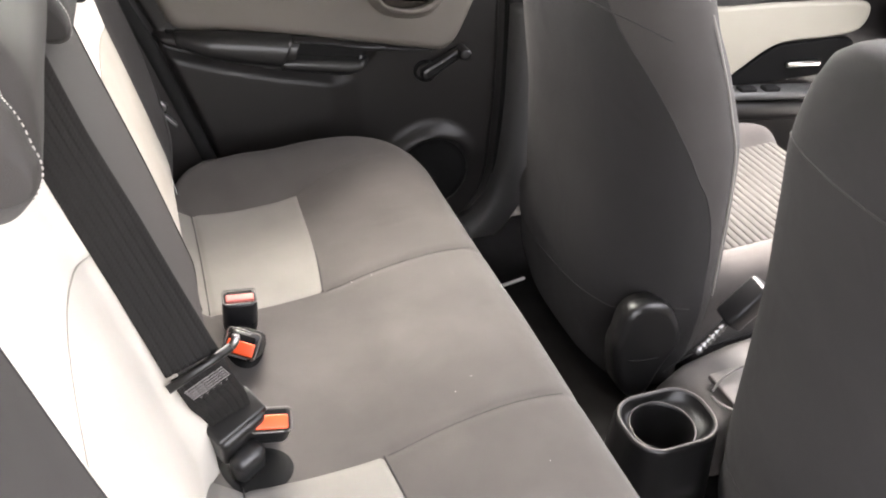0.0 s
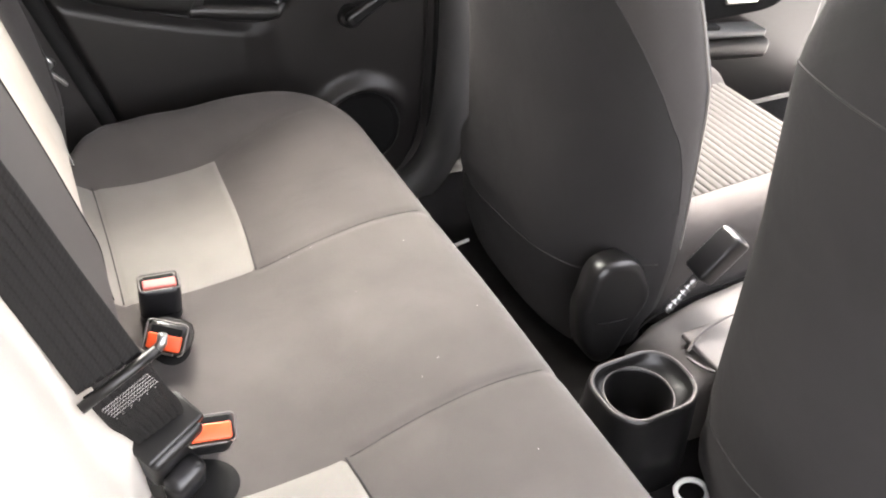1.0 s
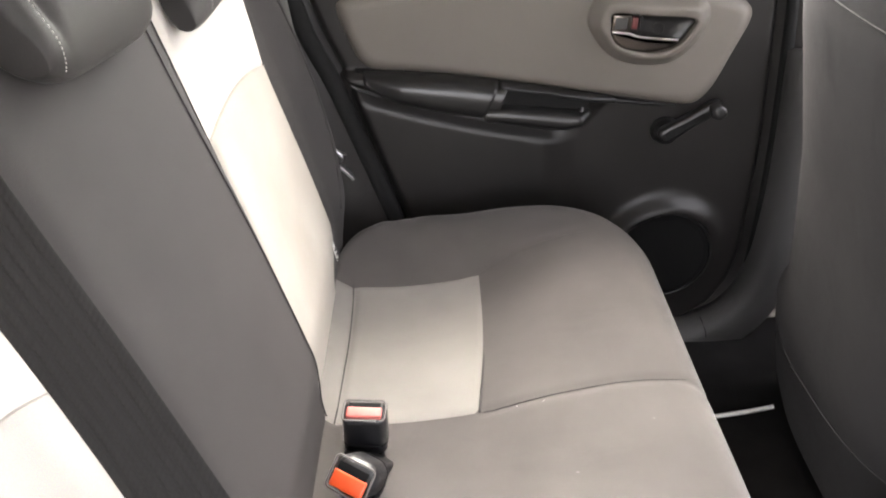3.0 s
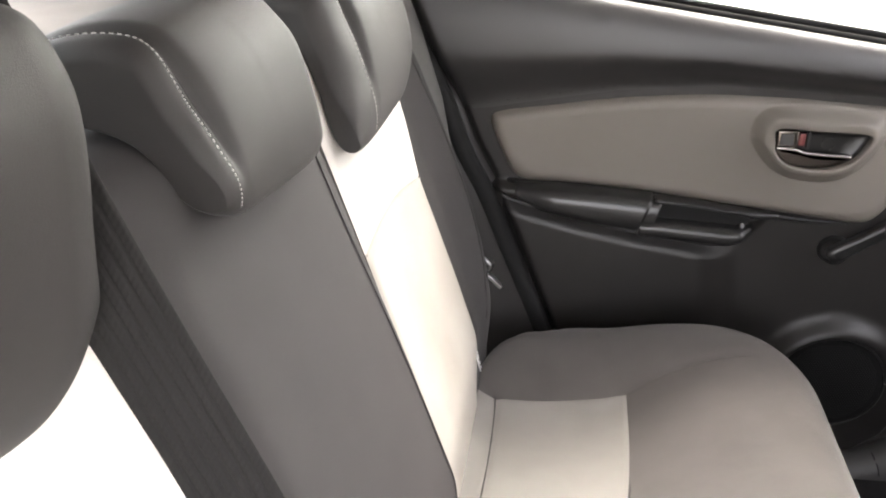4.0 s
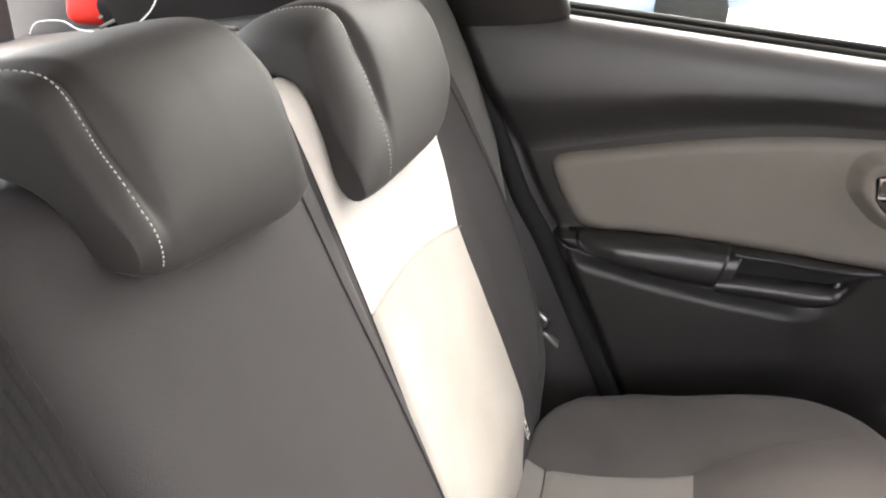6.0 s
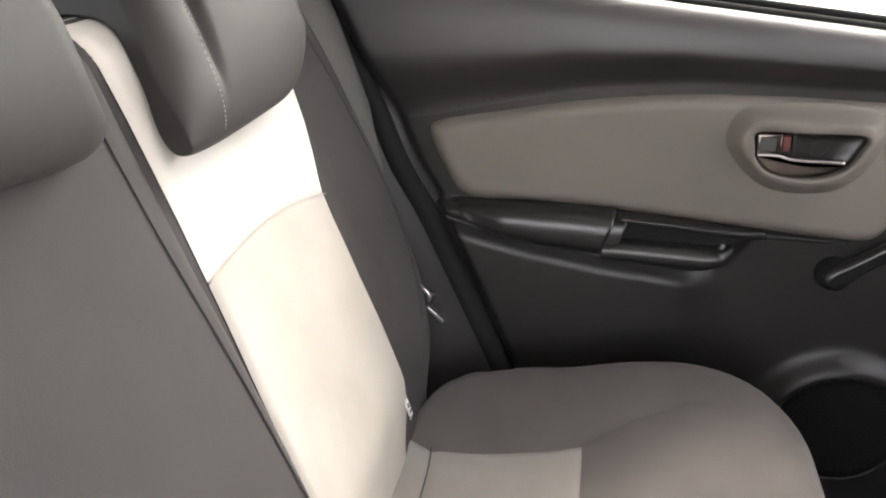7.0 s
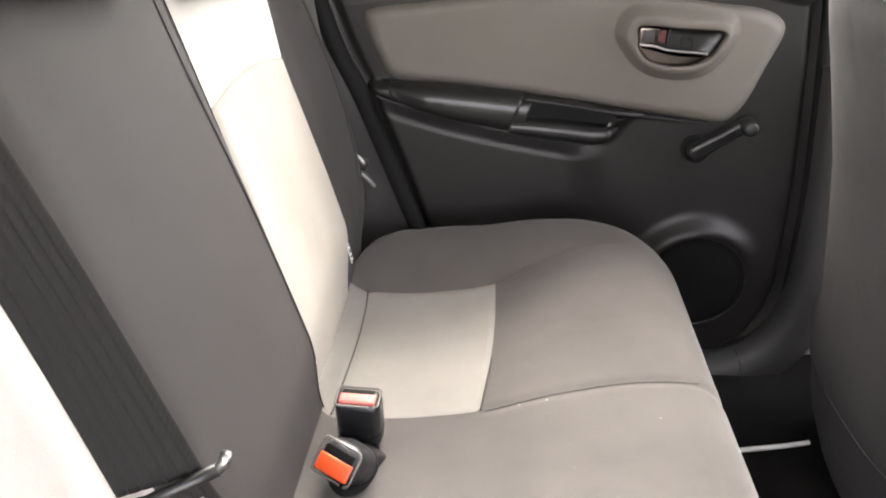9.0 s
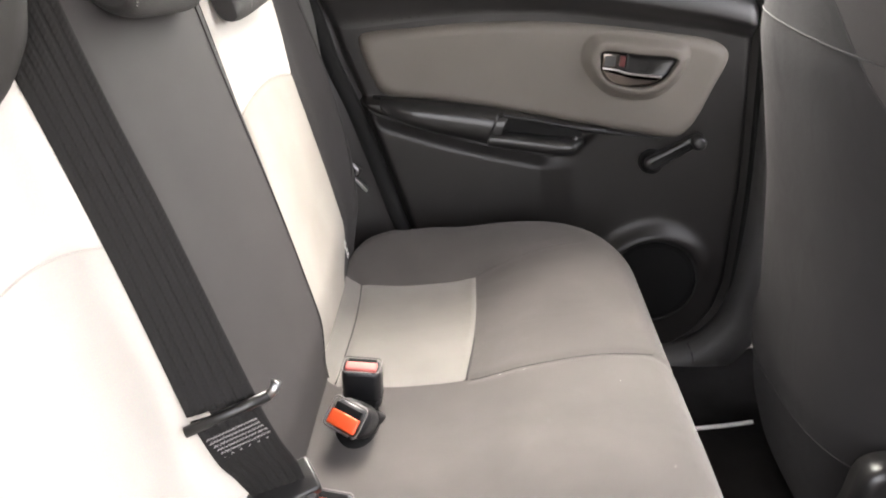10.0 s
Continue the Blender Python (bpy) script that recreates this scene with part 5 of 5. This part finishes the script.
for k in range(6):
    q = (0.800 + 0.0062 * k, 0.0, 0.256 + 0.0074 * k)
    v, f = tube([(q[0] - 0.0014, -0.018, q[2] - 0.0017), (q[0] + 0.0014, -0.018, q[2] + 0.0017)], 0.0074, 10)
    mesh_part("stalk_rib", v, f, METAL, fb)

# ---- front door and dashboard ----
front_door = thing("front_door", "front door card with cream insert and silver switch panel", "car door")
box_part("door_card", (1.00, 0.04, 0.66), 0.015, pose(1.34, 0.715, 0.40), BLACK_PLASTIC, front_door)
poly_pad("door_insert", [(1.10, 0.53), (1.30, 0.538), (1.50, 0.532), (1.66, 0.52), (1.70, 0.50), (1.69, 0.452), (1.62, 0.437), (1.47, 0.437), (1.41, 0.42), (1.35, 0.38), (1.28, 0.345), (1.10, 0.345)], on_door(0.695), 0.012, 0.010, CREAM_VINYL, front_door, "cream padded vinyl insert", n=160)
poly_pad("handle_bezel", [(1.32, 0.345), (1.37, 0.385), (1.43, 0.422), (1.48, 0.431), (1.64, 0.430), (1.68, 0.41), (1.66, 0.350), (1.50, 0.338)], on_door(0.694), 0.010, 0.004, GRILLE, front_door, "black handle recess", n=90)
box_part("handle_lever", (0.10, 0.012, 0.014), 0.005, pose(1.53, 0.676, 0.380, 0, 3, 0), CHROME, front_door, "chrome door release lever")
box_part("switch_panel", (0.36, 0.06, 0.02), 0.008, pose(1.42, 0.665, 0.325, 0, 6, 0), SILVER_PAINT, front_door, "silver switch panel")
for x in (1.36, 1.43):
    box_part("switch", (0.045, 0.025, 0.014), 0.003, pose(x, 0.655, 0.337 - 0.1 * (x - 1.42), 0, 6, 0), RUBBER, front_door, "black window switch")
box_part("armrest", (0.46, 0.07, 0.05), 0.018, pose(1.40, 0.67, 0.285, 0, 6, 0), BLACK_PLASTIC, front_door)
box_part("window_ledge", (1.0, 0.06, 0.05), 0.02, pose(1.34, 0.70, 0.60, 0, 5, 0), PILLAR_GREY, front_door, "grey window ledge")
dash = thing("dashboard", "dark dashboard with a round silver air vent", "dashboard")
box_part("dash_body", (0.35, 1.40, 0.36), 0.08, pose(1.92, 0, 0.52), PILLAR_GREY, dash)
v, f = tube(curve_points([(1.735, 0.60 + 0.05 * math.cos(a), 0.55 + 0.05 * math.sin(a)) for a in np.linspace(0, 2 * math.pi, 20)], 50), 0.012, 10)
mesh_part("air_vent", v, f, SILVER_PAINT, dash, "round silver air vent")

# ---- outside ----
ground = thing("ground", "pale grey concrete forecourt", "ground", kind="structure")
mesh_part("paving", [(-60, -60, -0.32), (60, -60, -0.32), (60, 60, -0.32), (-60, 60, -0.32)], [(0, 1, 2, 3)], ASPHALT, ground, smooth=False)


def wheel(car, x, y, z, r=0.31, w=0.20):
    tyre = lathe([(r * 0.62, -w / 2), (r * 0.92, -w / 2), (r, -w / 2 + 0.03), (r, w / 2 - 0.03), (r * 0.92, w / 2), (r * 0.62, w / 2)], 36)
    hub = mesh_part("wheel", moved(tyre[0], pose(x, y, z) @ into), tyre[1], RUBBER, car, "black tyre")
    rim = lathe([(0.0, w / 2 - 0.03), (r * 0.2, w / 2 - 0.02), (r * 0.55, w / 2 - 0.05), (r * 0.63, w / 2 - 0.005), (r * 0.63, -w / 2)], 36)
    mesh_part("rim", moved(rim[0], pose(x, y, z) @ into), rim[1], SILVER_PAINT, hub, "silver alloy rim")


def parked_car(label, x0, y0, paint):
    """A small hatchback standing along x, seen only through the side window."""
    car = thing("parked_car", label, "car")
    line = [(0.0, 0.32, 0.55, 0.75), (0.15, 0.24, 0.82, 0.82), (0.9, 0.22, 0.98, 0.86), (1.5, 0.22, 1.42, 0.86), (2.3, 0.22, 1.50, 0.86), (3.2, 0.22, 1.44, 0.86), (3.75, 0.24, 1.05, 0.84), (3.95, 0.34, 0.70, 0.76)]
    rows = []
    for s in np.linspace(0, 1, 40):
        q = curve_points(line, 200)[int(s * 199)]
        x, lo, hi, half = q
        ring = []
        for k in range(28):
            a = 2 * math.pi * k / 28
            c, d = math.cos(a), math.sin(a)
            zc, zr = (lo + hi) / 2, (hi - lo) / 2
            taper = 1 - 0.28 * max(0, d) * max(0, (hi - 1.0) / 0.5)
            ring.append((x0 + x, y0 + half * taper * math.copysign(abs(c) ** 0.5, c), -0.32 + zc + zr * math.copysign(abs(d) ** 0.6, d)))
        rows.append(ring)
    v, f = skin(rows)
    mesh_part("body", v, f, paint, car)
    for x in (0.75, 3.15):
        for y in (-0.80, 0.80):
            wheel(car, x0 + x, y0 + y, -0.32 + 0.31)
    box_part("side_window", (1.5, 0.02, 0.34), 0.01, pose(x0 + 2.2, y0 - 0.76, 0.83, 16, 0, 0), RUBBER, car, "dark side window")
    return car


parked_car("pale blue hatchback parked across the forecourt", -3.05, 8.05, plain("pale_blue_car_paint", (0.30, 0.36, 0.52), 0.3, 0.1, 0.6))
parked_car("blue hatchback parked across the forecourt", -5.6, 10.3, plain("blue_car_paint", (0.03, 0.06, 0.22), 0.3, 0.1, 0.8))
